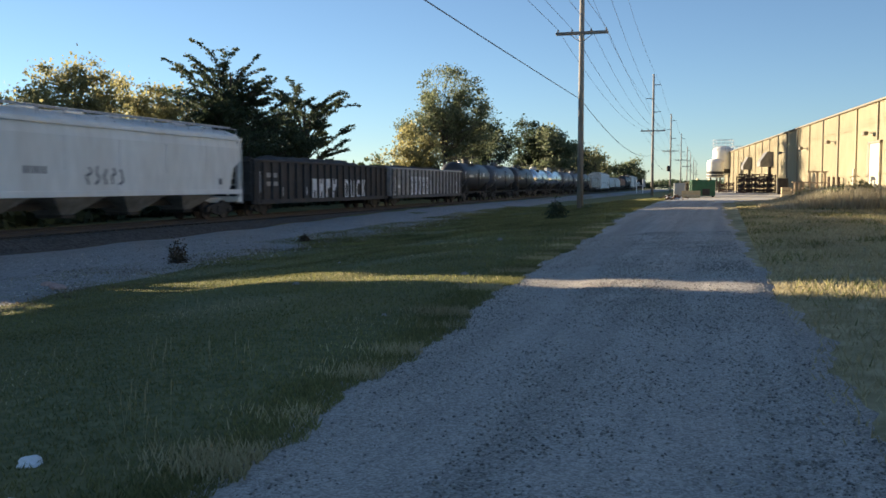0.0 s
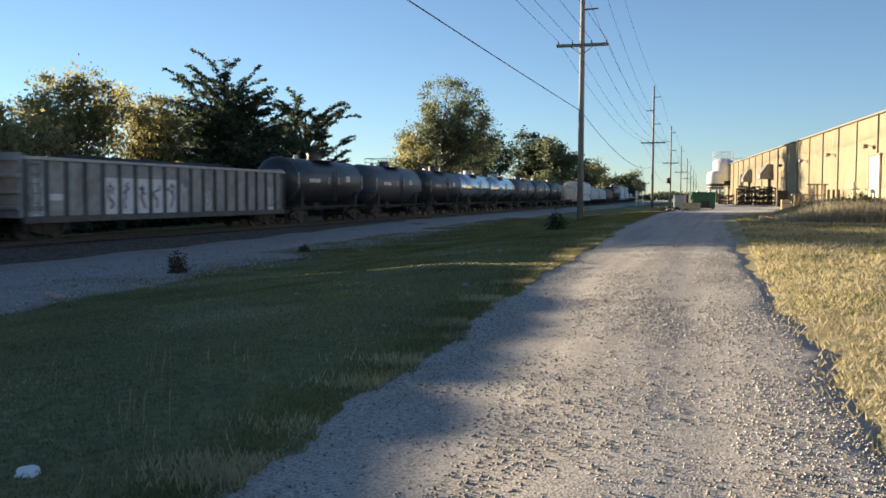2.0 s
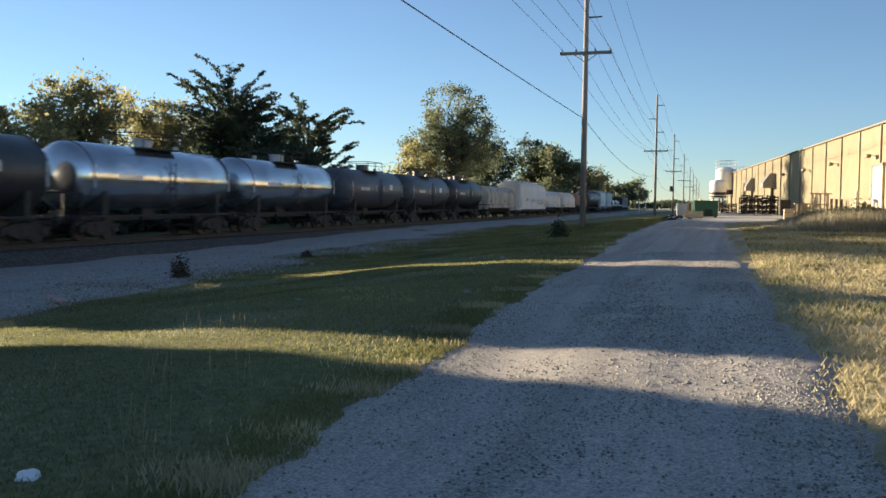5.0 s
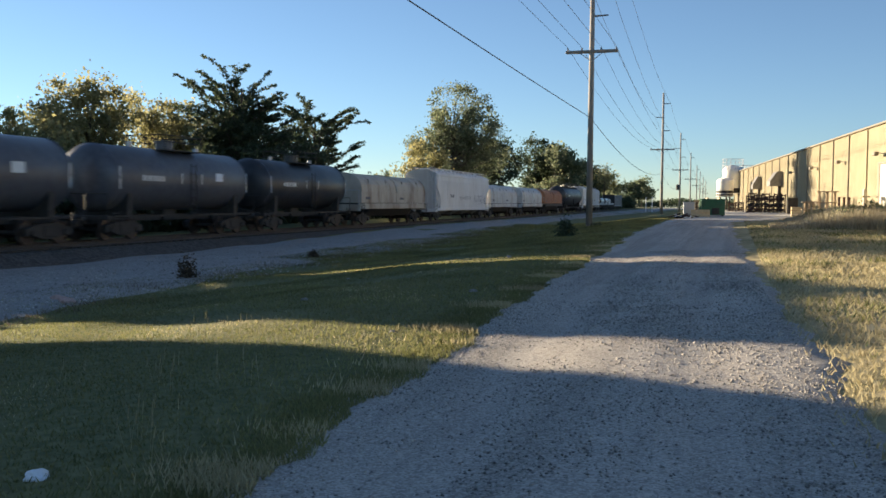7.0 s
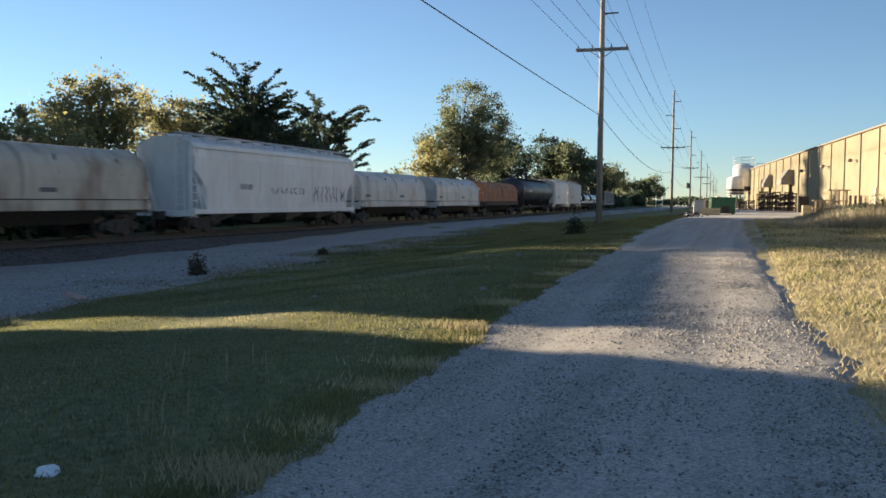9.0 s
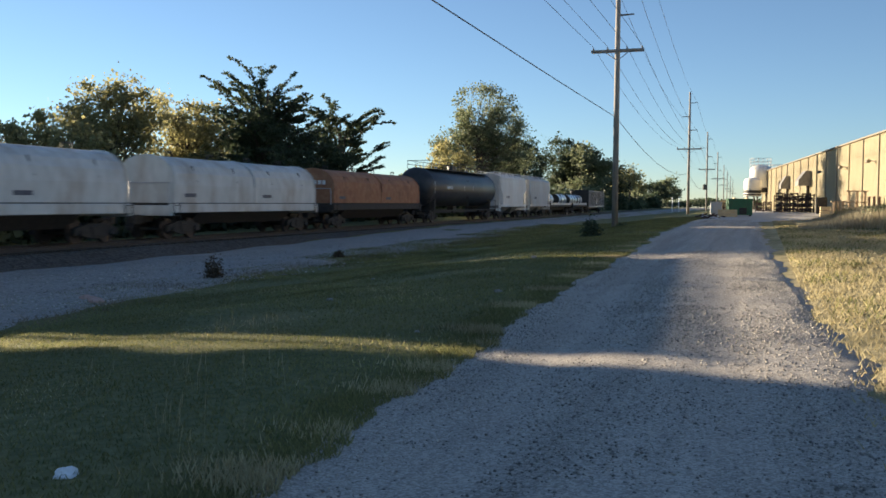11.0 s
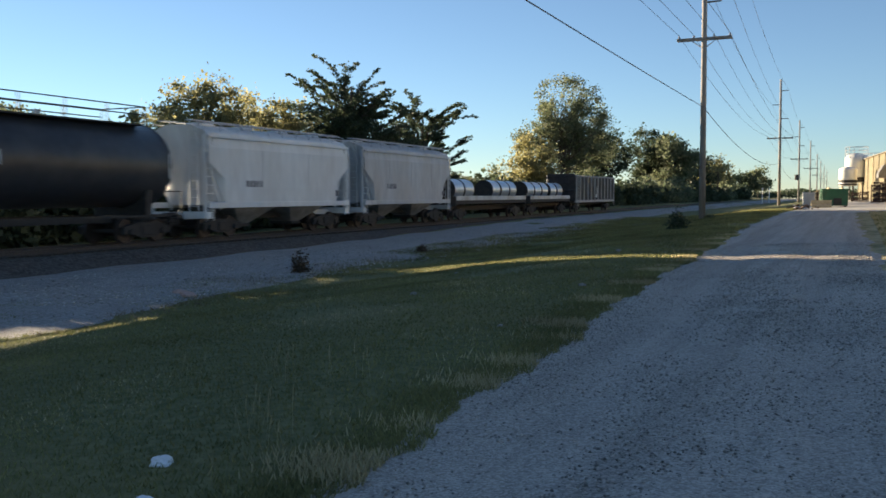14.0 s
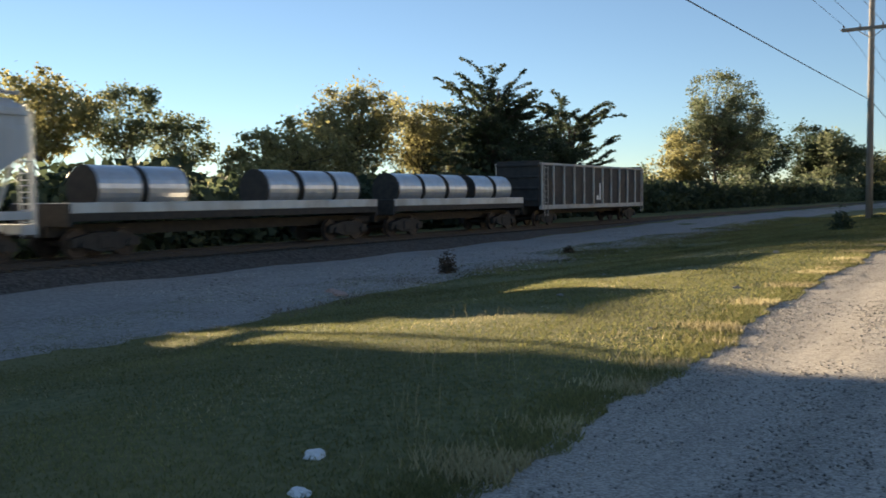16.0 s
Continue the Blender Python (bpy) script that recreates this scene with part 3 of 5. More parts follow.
def gondola(L, material, rib_mat, label, H=3.0, nrib=13, seed=1, cap=None, z0=.86):
    car = tagged(empty("gondola_car"), label, "gondola car", "freight train cars")
    t, A = .06, L / 2 - .55
    for s in (-1, 1):
        bm = B()
        box(bm, s * 1.38 - t, -A, z0, s * 1.38 + t, A, H - .1)
        part("side_wall", bm, material, car)
        bm = B()
        box(bm, s * 1.44 - .12, -A - .03, H - .13, s * 1.44 + .12, A + .03, H, .02)
        part("top_chord", bm, cap or rib_mat, car)
        bm = B()
        box(bm, s * 1.44 - .1, -A, z0 - .2, s * 1.44 + .1, A, z0 + .06, .02)
        part("side_sill", bm, rib_mat, car)
        bm = B()
        box(bm, -1.4, s * A - .08, z0, 1.4, s * A + .08, H + .12, .02)
        for k in range(4):
            z = z0 + .3 + k * (H - z0 - .5) / 3
            box(bm, -1.4, s * A + (s * .08 if s > 0 else -.2), z, 1.4, s * A + (.2 if s > 0 else -.08), z + .14, .02)
        part("end_wall", bm, material, car)
    for i in range(nrib):
        y = -A + .1 + (2 * A - .2) * i / (nrib - 1)
        for s in (-1, 1):
            bm = B()
            xa, xb = (1.44, 1.56) if s > 0 else (-1.56, -1.44)
            box(bm, xa, y - .07, z0 + .02, xb, y + .07, H - .12, .02)
            part("rib", bm, rib_mat, car)
    bm = B()
    box(bm, -1.36, -A, z0 - .02, 1.36, A, z0 + .1)
    box(bm, -.35, -L / 2 + .5, .7, .35, L / 2 - .5, z0)
    part("floor", bm, M_STEELDARK, car)
    for s in (-1, 1):
        ladder(car, 1.60, s * (A - .45), .6, H - .2, rib_mat)
    trucks(car, (-L / 2 + 2.2, L / 2 - 2.2))
    coupler(car, L)
    return car


def tank(L, material, label, R=1.42, zc=2.66, seed=1, dome=True, rail=True, patch=None, long_rail=False):
    rng = random.Random(seed)
    car = tagged(empty("tank_car"), label, "tank car", "freight train cars")
    A = L / 2 - .55
    prof = [(.02, -A), (R * .45, -A + .07), (R * .75, -A + .2), (R * .92, -A + .38), (R, -A + .62)]
    bm = B()
    lathe(bm, prof + [(R, -A * .33), (R, A * .33)] + [(r, -y) for r, y in prof[::-1]], 32)
    for v in bm.verts:
        v.co.z += zc
    part("tank_shell", bm, material, car, smooth=True)
    # bright ring at each head seam
    for s in (-1, 1):
        bm = B()
        for y in (s * (A - .66),):
            lathe(bm, [(R - .01, y - .035), (R + .018, y - .03), (R + .018, y + .03), (R - .01, y + .035)], 32)
        for v in bm.verts:
            v.co.z += zc
        part("head_band", bm, M_TANKGREY if material is not M_SILVER else M_TANK, car, smooth=True)
    # underframe: stub sills, saddles, bolsters
    for s in (-1, 1):
        bm = B()
        box(bm, -.35, s * (L / 2 - 1.6) - 1.25, .70, .35, s * (L / 2 - 1.6) + 1.25, 1.05, .02)
        prism(bm, [(-1.25, .95), (1.25, .95), (1.30, 2.0), (.9, 1.72), (0, 1.3), (-.9, 1.72), (-1.30, 2.0)], "y", s * (L / 2 - 2.1) - .16, s * (L / 2 - 2.1) + .16)
        box(bm, -1.45, s * (L / 2 - .55) - .18, .88, 1.45, s * (L / 2 - .55) + .18, 1.04, .02)
        part("saddle", bm, M_STEELDARK, car)
        bm = B()
        for sx in (-1.42, 1.42):
            tube(bm, (sx, s * (L / 2 - .42), 1.0), (sx, s * (L / 2 - .42), 1.95), .022, n=6)
        tube(bm, (-1.42, s * (L / 2 - .42), 1.95), (1.42, s * (L / 2 - .42), 1.95), .022, n=6)
        part("end_rail", bm, M_STEELDARK, car)
        ladder(car, 1.46, s * (L / 2 - .95), .6, 1.25, M_STEELDARK)
    bm = B()
    for s in (-1, 1):
        box(bm, s * 1.36 - .03, -A + .4, .98, s * 1.36 + .03, A - .4, 1.06)
    box(bm, -.15, -L / 2 + .5, .78, .15, L / 2 - .5, 1.0)
    part("side_rail", bm, M_STEELDARK, car)
    bm = B()
    box(bm, -.3, -.5, .75, .3, .5, 1.35, .05)
    part("bottom_outlet", bm, M_STEELDARK, car)
    top = zc + R
    if dome:
        bm = B()
        tube(bm, (0, 0, top - .08), (0, 0, top + .34), .42, n=16)
        tube(bm, (0, 0, top + .34), (0, 0, top + .42), .46, n=16)
        part("dome_housing", bm, material if material is not M_SILVER else M_HOOD, car)
    if rail:
        bm = B()
        h = 1.5 if not long_rail else A * .86
        box(bm, -1.05, -h, top - .10, 1.05, h, top - .05)
        for sx in (-1.05, 1.05):
            for z in (top + .3, top + .6):
                tube(bm, (sx, -h, z), (sx, h, z), .022, n=6)
            n = 2 if not long_rail else 9
            for i in range(n + 1):
                tube(bm, (sx, -h + 2 * h * i / n, top - .08), (sx, -h + 2 * h * i / n, top + .6), .022, n=6)
        for s in (-1, 1):
            tube(bm, (-1.05, s * h, top + .6), (1.05, s * h, top + .6), .022, n=6)
        part("platform_rail", bm, M_STEELDARK, car)
        ladder(car, 1.44, 0.25, 1.0, zc + .75, M_STEELDARK)
    for y in (-A * .45, A * .45):
        bm = B()
        tube(bm, (0, y, top - .05), (0, y, top + .22), .12, n=10)
        part("valve", bm, M_HOOD, car)
    # painted bars on the flank
    xm = R + .006
    its = stencil(-A * .62, zc - .12, 1.7, .24, 8, rng)
    bars(car, its, M_MARK, xm, "stencil", "white stencilled lettering")
    bars(car, [(-A * .12, -A * .12 + .06, zc - .2, zc + .3), (A * .16, A * .16 + .06, zc - .2, zc + .3), (A - .74, A - .66, zc - .5, zc + .45), (-A + .66, -A + .74, zc - .5, zc + .45)], M_MARK, xm, "reflector", "white reflective strip")
    if patch:
        bars(car, [(A * .38, A * .38 + .65, zc - .02, zc + .38)], patch, xm, "placard", "pale painted panel")
    trucks(car, (-L / 2 + 2.0, L / 2 - 2.0))
    coupler(car, L)
    return car


def coil_car(L, material, label, frame_mat=None, hoods=2, seed=1):
    car = tagged(empty("coil_car"), label, "coil car", "freight train cars")
    frame_mat = frame_mat or M_STEELDARK
    A = L / 2 - .7
    z0, zt = 1.62, 3.72
    n = hoods
    for k in range(n):
        ya, yb = -A + 2 * A * k / n + .03, -A + 2 * A * (k + 1) / n - .03
        sec = [(-1.5, z0), (-1.5, z0 + .75)]
        for i in range(11):
            a = math.pi - math.pi * i / 10
            sec.append((1.5 * math.cos(a), z0 + .78 + (zt - z0 - .78) * math.sin(a) ** .8 if 0 < i < 10 else z0 + .78))
        sec += [(1.5, z0 + .75), (1.5, z0)]
        bm = B()
        prism(bm, sec, "y", ya, yb)
        part("hood", bm, material, car)
        for y in (ya + .05, yb - .05):
            bm = B()
            pts = [(p[0] * 1.012, y, p[1] + .015) for p in sec[1:-1]]
            for a, b in zip(pts, pts[1:]):
                tube(bm, a, b, .035, n=5)
            part("hood_rib", bm, material, car)
        for f in (.25, .75):
            y = ya + (yb - ya) * f
            bm = B()
            tube(bm, (0, y - .25, zt), (0, y - .25, zt + .22), .03, n=6)
            tube(bm, (0, y + .25, zt), (0, y + .25, zt + .22), .03, n=6)
            tube(bm, (0, y - .25, zt + .22), (0, y + .25, zt + .22), .03, n=6)
            part("lifting_lug", bm, M_STEELDARK, car)
            bm = B()
            tube(bm, (1.25, y, zt - .42), (1.46, y + .1, z0 + .95), .03, n=6)
            part("grab_bar", bm, M_STEELDARK, car)
        bars(car, [(ya + .8, ya + 1.7, z0 + .25, z0 + .42)], M_GRAFDARK, 1.503)
    for s in (-1, 1):
        bm = B()
        box(bm, s * 1.5 - .09, -L / 2 + .45, 1.18, s * 1.5 + .09, L / 2 - .45, 1.58, .03)
        part("side_sill", bm, frame_mat, car)
        bm = B()
        box(bm, -1.5, s * (L / 2 - .55) - .12, 1.05, 1.5, s * (L / 2 - .55) + .12, 1.5, .02)
        part("end_sill", bm, frame_mat, car)
        bm = B()
        for sx in (-1.4, 1.4):
            tube(bm, (sx, s * (L / 2 - .5), 1.5), (sx, s * (L / 2 - .5), 2.5), .025, n=6)
        tube(bm, (-1.4, s * (L / 2 - .5), 2.5), (1.4, s * (L / 2 - .5), 2.5), .025, n=6)
        part("end_rail", bm, M_HOOD, car)
        ladder(car, 1.6, s * (L / 2 - .8), .55, 1.6, M_STEELDARK)
    bm = B()
    prism(bm, [(-1.3, 1.3), (-.6, .62), (.6, .62), (1.3, 1.3)], "y", -A + 2.4, A - 2.4)
    box(bm, -1.4, -L / 2 + .5, 1.2, 1.4, L / 2 - .5, 1.6)
    part("underframe", bm, M_STEELDARK, car)
    trucks(car, (-L / 2 + 2.1, L / 2 - 2.1))
    coupler(car, L)
    return car


def coil_flat(L, coils, label):
    """Low trough car with bare steel coils; coils: (y centre, length) in the car's space."""
    car = tagged(empty("coil_trough_car"), label, "coil car", "freight train cars")
    bm = B()
    box(bm, -1.45, -L / 2 + .5, 1.15, 1.45, L / 2 - .5, 1.42, .02)
    box(bm, -.4, -L / 2 + .4, .68, .4, L / 2 - .4, 1.05)
    part("deck", bm, M_STEELDARK, car)
    for s in (-1, 1):
        bm = B()
        box(bm, s * 1.42 - .07, -L / 2 + .5, 1.40, s * 1.42 + .07, L / 2 - .5, 1.72, .02)
        part("side_sill", bm, M_COILWHITE, car)
        bm = B()
        box(bm, -1.45, s * (L / 2 - .5) - .08, 1.0, 1.45, s * (L / 2 - .5) + .08, 1.7, .02)
        part("end_sill", bm, M_STEELDARK, car)
    for yc, w in coils:
        bm = B()
        r = .76
        prof = [(.3, yc - w / 2), (r - .03, yc - w / 2), (r, yc - w / 2 + .03), (r, yc + w / 2 - .03), (r - .03, yc + w / 2), (.3, yc + w / 2)]
        lathe(bm, prof, 32)
        for v in bm.verts:
            v.co.z += 2.16
        part("steel_coil", bm, M_COIL, car, smooth=False)
        for e in (-1, 1):
            bm = B()
            lathe(bm, [(r - .02, yc + e * w / 2 - .07), (r + .012, yc + e * w / 2 - .065), (r + .012, yc + e * w / 2 + .02), (r - .02, yc + e * w / 2 + .02)], 32)
            for v in bm.verts:
                v.co.z += 2.16
            part("coil_band", bm, M_STEELDARK, car)
    trucks(car, (-L / 2 + 2.0, L / 2 - 2.0))
    coupler(car, L)
    return car


# ---- the train, front to rear: how far along the track each car's middle is at 0 s ----
SPEED = 20.11
TRAIN = []


def put(car, u):
    TRAIN.append((car, u))
    return car


put(tank(20.0, M_TANK, "long black tank car with a railed top walkway", R=1.55, zc=2.88, seed=3, long_rail=True), 11.50)
c1 = put(hopper(21.7, M_WHITE, "white covered hopper car with roof hatches and dark lower chutes", 4, seed=4), 32.95)
c2 = put(gondola(22.6, M_GONDBLACK, M_GONDBLACK, "black gondola car with tall pale graffiti letters", 3.14, 21), 55.44)
c3 = put(gondola(22.2, M_GONDPALE, M_GONDRIBSHADE, "faded grey gondola car with graffiti and pale ribs coloured dark for shade", 3.12, 20, cap=M_CAP), 78.08)
tb = "black tank car with white stencils and a top platform"
put(tank(13.1, M_TANK, tb, seed=1, patch=M_MARK), 96.07)
put(tank(13.5, M_TANKGREY, "dark blue-grey tank car with a top dome", seed=2, patch=M_MARK), 109.94)
put(tank(13.0, M_TANK, tb, seed=3, patch=M_MARK), 123.75)
put(tank(13.1, M_SILVER, "bright silver tank car gleaming along its top", seed=4), 137.04)
put(tank(13.5, M_SILVER, "bright silver tank car with a small dome", seed=5), 150.58)
put(tank(13.1, M_TANKGREY, "dark grey tank car with white stencils", seed=6, patch=M_MARK), 164.76)
put(tank(13.1, M_TANKGREY, "grey tank car with bright placard panels", seed=7, patch=M_BAG), 178.41)
put(tank(13.1, M_TANK, tb, seed=8), 191.85)
cD = put(coil_car(16.0, M_COILTAN, "stained tan covered coil car with dark streaks", M_COILTAN), 207.12)
cE = put(hopper(20.1, M_WHITE, "white covered hopper car with dark scrawled graffiti", 4, seed=9, zs=1.06), 227.39)
cF = put(coil_car(15.3, M_COILWHITE, "white covered coil car with curved hoods", M_COILWHITE), 245.21)
cG = put(coil_car(15.3, M_COILWHITE, "white covered coil car with a dirty side sill", M_COILWHITE), 262.20)
cI = put(coil_car(16.9, M_COILRUST, "rust-brown covered coil car with two hoods"), 279.39)
cJ = put(tank(21.3, M_TANK, "long black tank car with a railed walkway on top", R=1.58, zc=2.93, seed=11, long_rail=True), 300.05)
cK = put(hopper(12.6, M_WHITE, "short white two-bay covered hopper car", 2, 5.08, seed=12), 317.63)
cL = put(hopper(12.9, M_GREYCAR, "short pale grey two-bay covered hopper car", 2, 5.08, seed=13), 331.18)
put(coil_flat(16.0, [(-5.13, 1.75), (-3.2, 1.75), (2.47, 1.75), (4.56, 1.9), (6.46, 1.6)], "low trough car carrying bare steel coils"), 345.87)
put(coil_flat(13.3, [(-3.8, 1.95), (-1.67, 1.9), (.43, 1.8), (3.1, 1.95), (5.26, 1.8)], "trough car loaded with shiny steel coils"), 360.83)
cN = put(gondola(17.7, M_GONDBLACK, M_CAP, "faded brown gondola car with pale ribs at the train's end", 3.72, 12, cap=M_CAP, z0=1.2), 377.50)


def shade_scrap_load(car, L, top, seed):
    """A low heap of dark scrap just over the gondola's rim, added to lengthen its shadow."""
    rng = random.Random(seed)
    bm = B()
    nx, ny = 9, 40
    A = L / 2 - .9
    g = []
    for j in range(ny + 1):
        v = j / ny
        row = []
        for i in range(nx + 1):
            u = i / nx * 2 - 1
            hgt = top - .75 + .75 * (1 - abs(u) ** 2.2) * min(1, 5 * v, 5 * (1 - v)) + rng.uniform(-.1, .1)
            row.append(bm.verts.new((u * 1.28, -A + 2 * A * v, hgt)))
        g.append(row)
    for a, b in zip(g, g[1:]):
        for i in range(nx):
            bm.faces.new((a[i], a[i + 1], b[i + 1], b[i]))
    part("shade_scrap_load", bm, M_STEELDARK, car, "dark heap of scrap metal raised to lengthen the car's shadow")


shade_scrap_load(c2, 22.6, 3.42, 1)
# c3's heap is unseen, added only so that its shadow reaches further
shade_scrap_load(c3, 22.2, 3.3, 2)

# small white boards on the rusty hood's end face
for k in range(3):
    bm = B()
    box(bm, .15 + k * .3, -7.78, 2.75, .35 + k * .3, -7.76, 3.0)
    part("number_board", bm, M_MARK, cI, "small white board")

# graffiti and painted marks
for ch, i in zip("DUCK", (12, 13, 14, 15)):
    letters(c2, ch, -10.65 + 1.075 * (i + .5) - .41, .78, 1.36, .6, M_GRAF, 1.447, "tall pale sprayed capital")
for i in (7, 8, 9, 10):
    y = -10.65 + 1.075 * (i + .5)
    bars(c2, [(y - .36, y - .12, .78, 2.12), (y + .14, y + .36, .78 if i < 9 else 1.6, 2.12)], M_GRAF, 1.447, "graffiti_block", "tall pale sprayed stroke")
    bars(c2, [(y - .12, y + .14, 1.5 - .1 * (i % 3), 2.12 if i % 2 else 1.8)], M_GRAF, 1.447, "graffiti_block", "tall pale sprayed stroke")
bars(c2, [(-9.1, -7.8, 2.15, 2.42), (-9.1, -7.7, 1.68, 1.92)], M_GONDRIB, 1.445, "stencil_block", "faded stencilled panel")
bars(c2, [(-9.9, -9.83, 1.3, 2.5), (-7.06, -7.0, 1.1, 1.6), (-3.8, -3.73, 1.1, 1.6), (9.68, 9.75, 1.3, 2.3)], M_MARK, 1.447, "reflector", "white reflective strip")
A3 = 22.2 / 2 - .55
for i in range(4, 9):
    y = -A3 + .1 + 1.1 * (i + .5)
    bars(c3, [(y - .46, y + .46, .92, 2.42)], M_GRAF, 1.447, "graffiti_block", "white sprayed background between ribs")
    scrawl(c3, y - .35, y + .35, 1.15, 2.2 - .3 * (i % 2), 1, M_GRAFDARK, 1.456, 40 + i, .07)
    scrawl(c3, y - .35, y + .3, 1.75, 2.25, 1, M_GRAFDARK, 1.456, 50 + i, .05)
for i, z1 in ((9, 2.3), (11, 2.0)):
    scrawl(c3, -A3 + .1 + 1.1 * i + .2, -A3 + .1 + 1.1 * i + .9, 1.0, z1, 2, M_GRAF, 1.456, 60 + i, .045)
scrawl(c3, -A3 + .3, -A3 + 1.0, 1.3, 2.5, 3, M_GRAF, 1.456, 6, .05)
scrawl(c3, A3 - 1.9, A3 - 1.2, 1.2, 2.3, 2, M_GRAF, 1.456, 16, .045)
bars(c3, [(-A3 + 1.35, -A3 + 2.1, 1.5, 1.75), (-A3 + .3, -A3 + 1.0, .9, 1.1), (A3 - 1.9, A3 - 1.3, .9, 1.1)], M_GRAF, 1.447, "graffiti_block", "white sprayed patch")
scrawl(cE, -2.0, 2.2, 1.95, 2.35, 8, M_GRAFDARK, 1.54, 7, .04)
scrawl(cE, 3.2, 8.2, 1.5, 2.5, 9, M_GRAFDARK, 1.54, 8, .05)
scrawl(c1, -2.3, .3, 1.75, 2.5, 5, M_GRAFDARK, 1.54, 9, .05)
bars(cN, [(-.1, .25, 1.5, 1.8), (.35, .6, 1.5, 2.6)], M_MARK, 1.447, "graffiti_block", "small white sprayed tag")


# ---- poles and wires ----
POLES = [(-8.35, 55, 20.0, 10.97), (-9.1, 122, 16.65, 9.33), (-10.5, 188, 16.84, 9.41), (-11.5, 255, 16.9, 9.73), (-12.45, 322, 16.5, 9.7), (-13.7, 389, 17.0, 9.9), (-14.6, 456, 17.2, 10.1), (-15.4, 523, 17.4, 10.3)]


def utility_pole(x, y, top, arm, first):
    z0 = gz(x, y)
    ob = tagged(empty("utility_pole"), "tall weathered wooden utility pole with a crossarm and side brackets", "utility pole", "power line poles")
    ob.location = (x, y, z0)
    bm = B()
    tube(bm, (0, 0, -.4), (0, 0, top - z0), .19, .12, 14)
    part("shaft", bm, M_POLE, ob, smooth=True)
    a = arm - z0
    bm = B()
    for dy in (-.15, .15):
        box(bm, -1.55, dy - .055, a - .07, 1.55, dy + .055, a + .07, .01)
    part("crossarm", bm, M_POLE, ob)
    for s in (-1, 1):
        bm = B()
        tube(bm, (s * .75, -.15, a - .05), (0, -.15, a - .6), .025, n=6)
        part("brace", bm, M_HOOD, ob)
    for px in (-1.45, -.6, .55, 1.45):
        bm = B()
        tube(bm, (px, 0, a + .06), (px, 0, a + .26), .05, .035, n=8)
        part("insulator", bm, M_CERAMIC, ob)
    zs = (top - 1.4, top - 3.15, top - 4.9) if not first else (a + z0 + 2.1, a + z0 + 4.1, a + z0 + 6.2)
    for z, s in zip(zs, (1, -1, 1)):
        bm = B()
        tube(bm, (0, 0, z - z0), (s * .95, 0, z - z0 + .02), .06, .045, n=8)
        part("bracket", bm, M_CERAMIC, ob)
    return ob


for i, (x, y, top, arm) in enumerate(POLES):
    utility_pole(x, y, top, arm, i == 0)
# a transformer can on the third pole
bm = B()
tube(bm, (0, 0, -.5), (0, 0, .5), .3, n=14)
tube(bm, (0, 0, .5), (0, 0, .6), .2, .1, n=10)
o = tagged(link("transformer_can", bm, M_STEELDARK), "grey transformer can hung on a utility pole", "transformer")
o.location = (-10.95, 188, 5.9)


def wire(pts, r, label):
    cu = bpy.data.curves.new("wire", "CURVE")
    cu.dimensions, cu.bevel_depth, cu.bevel_resolution = "3D", r, 1
    sp = cu.splines.new("POLY")
    sp.points.add(len(pts) - 1)
    for q, p in zip(sp.points, pts):
        q.co = (*p, 1)
    cu.materials.append(M_WIRE)
    return tagged(new("wire", cu), label, "wire", "power line wires")


def span(i, dx, dz_of, sag):
    """Points of a hanging wire from pole to pole, the first span coming from behind the eye."""
    out = []
    for k in range(-1, len(POLES) - 1):
        if k < 0:
            a, b = (-7.9, -12, POLES[0][2], POLES[0][3]), POLES[0]
        else:
            a, b = POLES[k], POLES[k + 1]
        for s in range(16):
            u = s / 16
            za, zb = dz_of(a), dz_of(b)
            out.append((a[0] + (b[0] - a[0]) * u + dx, a[1] + (b[1] - a[1]) * u, za + (zb - za) * u - (sag if k >= 0 else sag * .08) * 4 * u * (1 - u)))
    b = POLES[-1]
    out.append((b[0] + dx, b[1], dz_of(b)))
    return out


for dx, sag in ((-1.45, 1.1), (-.6, 1.15), (.55, 1.2), (1.45, 1.1)):
    wire(span(0, dx, lambda p: p[3] + .28, sag), .012, "thin power line wire sagging between poles")
for dx, k, sag in ((.95, 0, 1.2), (-.95, 1, 1.3), (.95, 2, 1.2)):
    wire(span(0, dx, lambda p: p[2] - 1.4 - 1.75 * k, sag), .013, "high power line wire sagging between poles")
wire(span(0, .0, lambda p: p[3] - 3.95 if p[1] < 60 else p[3] - 3.1, 1.3), .019, "thick black cable slung low between poles")


# ---- trees ----
def cards(p, size, rng, flat=0.0):
    """A small bent leaf card at every point."""
    n = len(p)
    u = rng.normal(size=(n, 3)); u[:, 2] *= 1 - flat; u /= np.linalg.norm(u, axis=1)[:, None]
    v = np.cross(u, rng.normal(size=(n, 3))); v /= np.linalg.norm(v, axis=1)[:, None]
    s = size * rng.uniform(.55, 1.35, n)[:, None]
    P = np.stack([p - u * s * .5 - v * s * .28, p + u * s * .1 - v * s * .5, p + u * s * .75, p + v * s * .45], 1).reshape(-1, 3)
    i = np.arange(n)[:, None] * 4
    return P, np.concatenate([i, i + 1, i + 2, i + 3], 1)


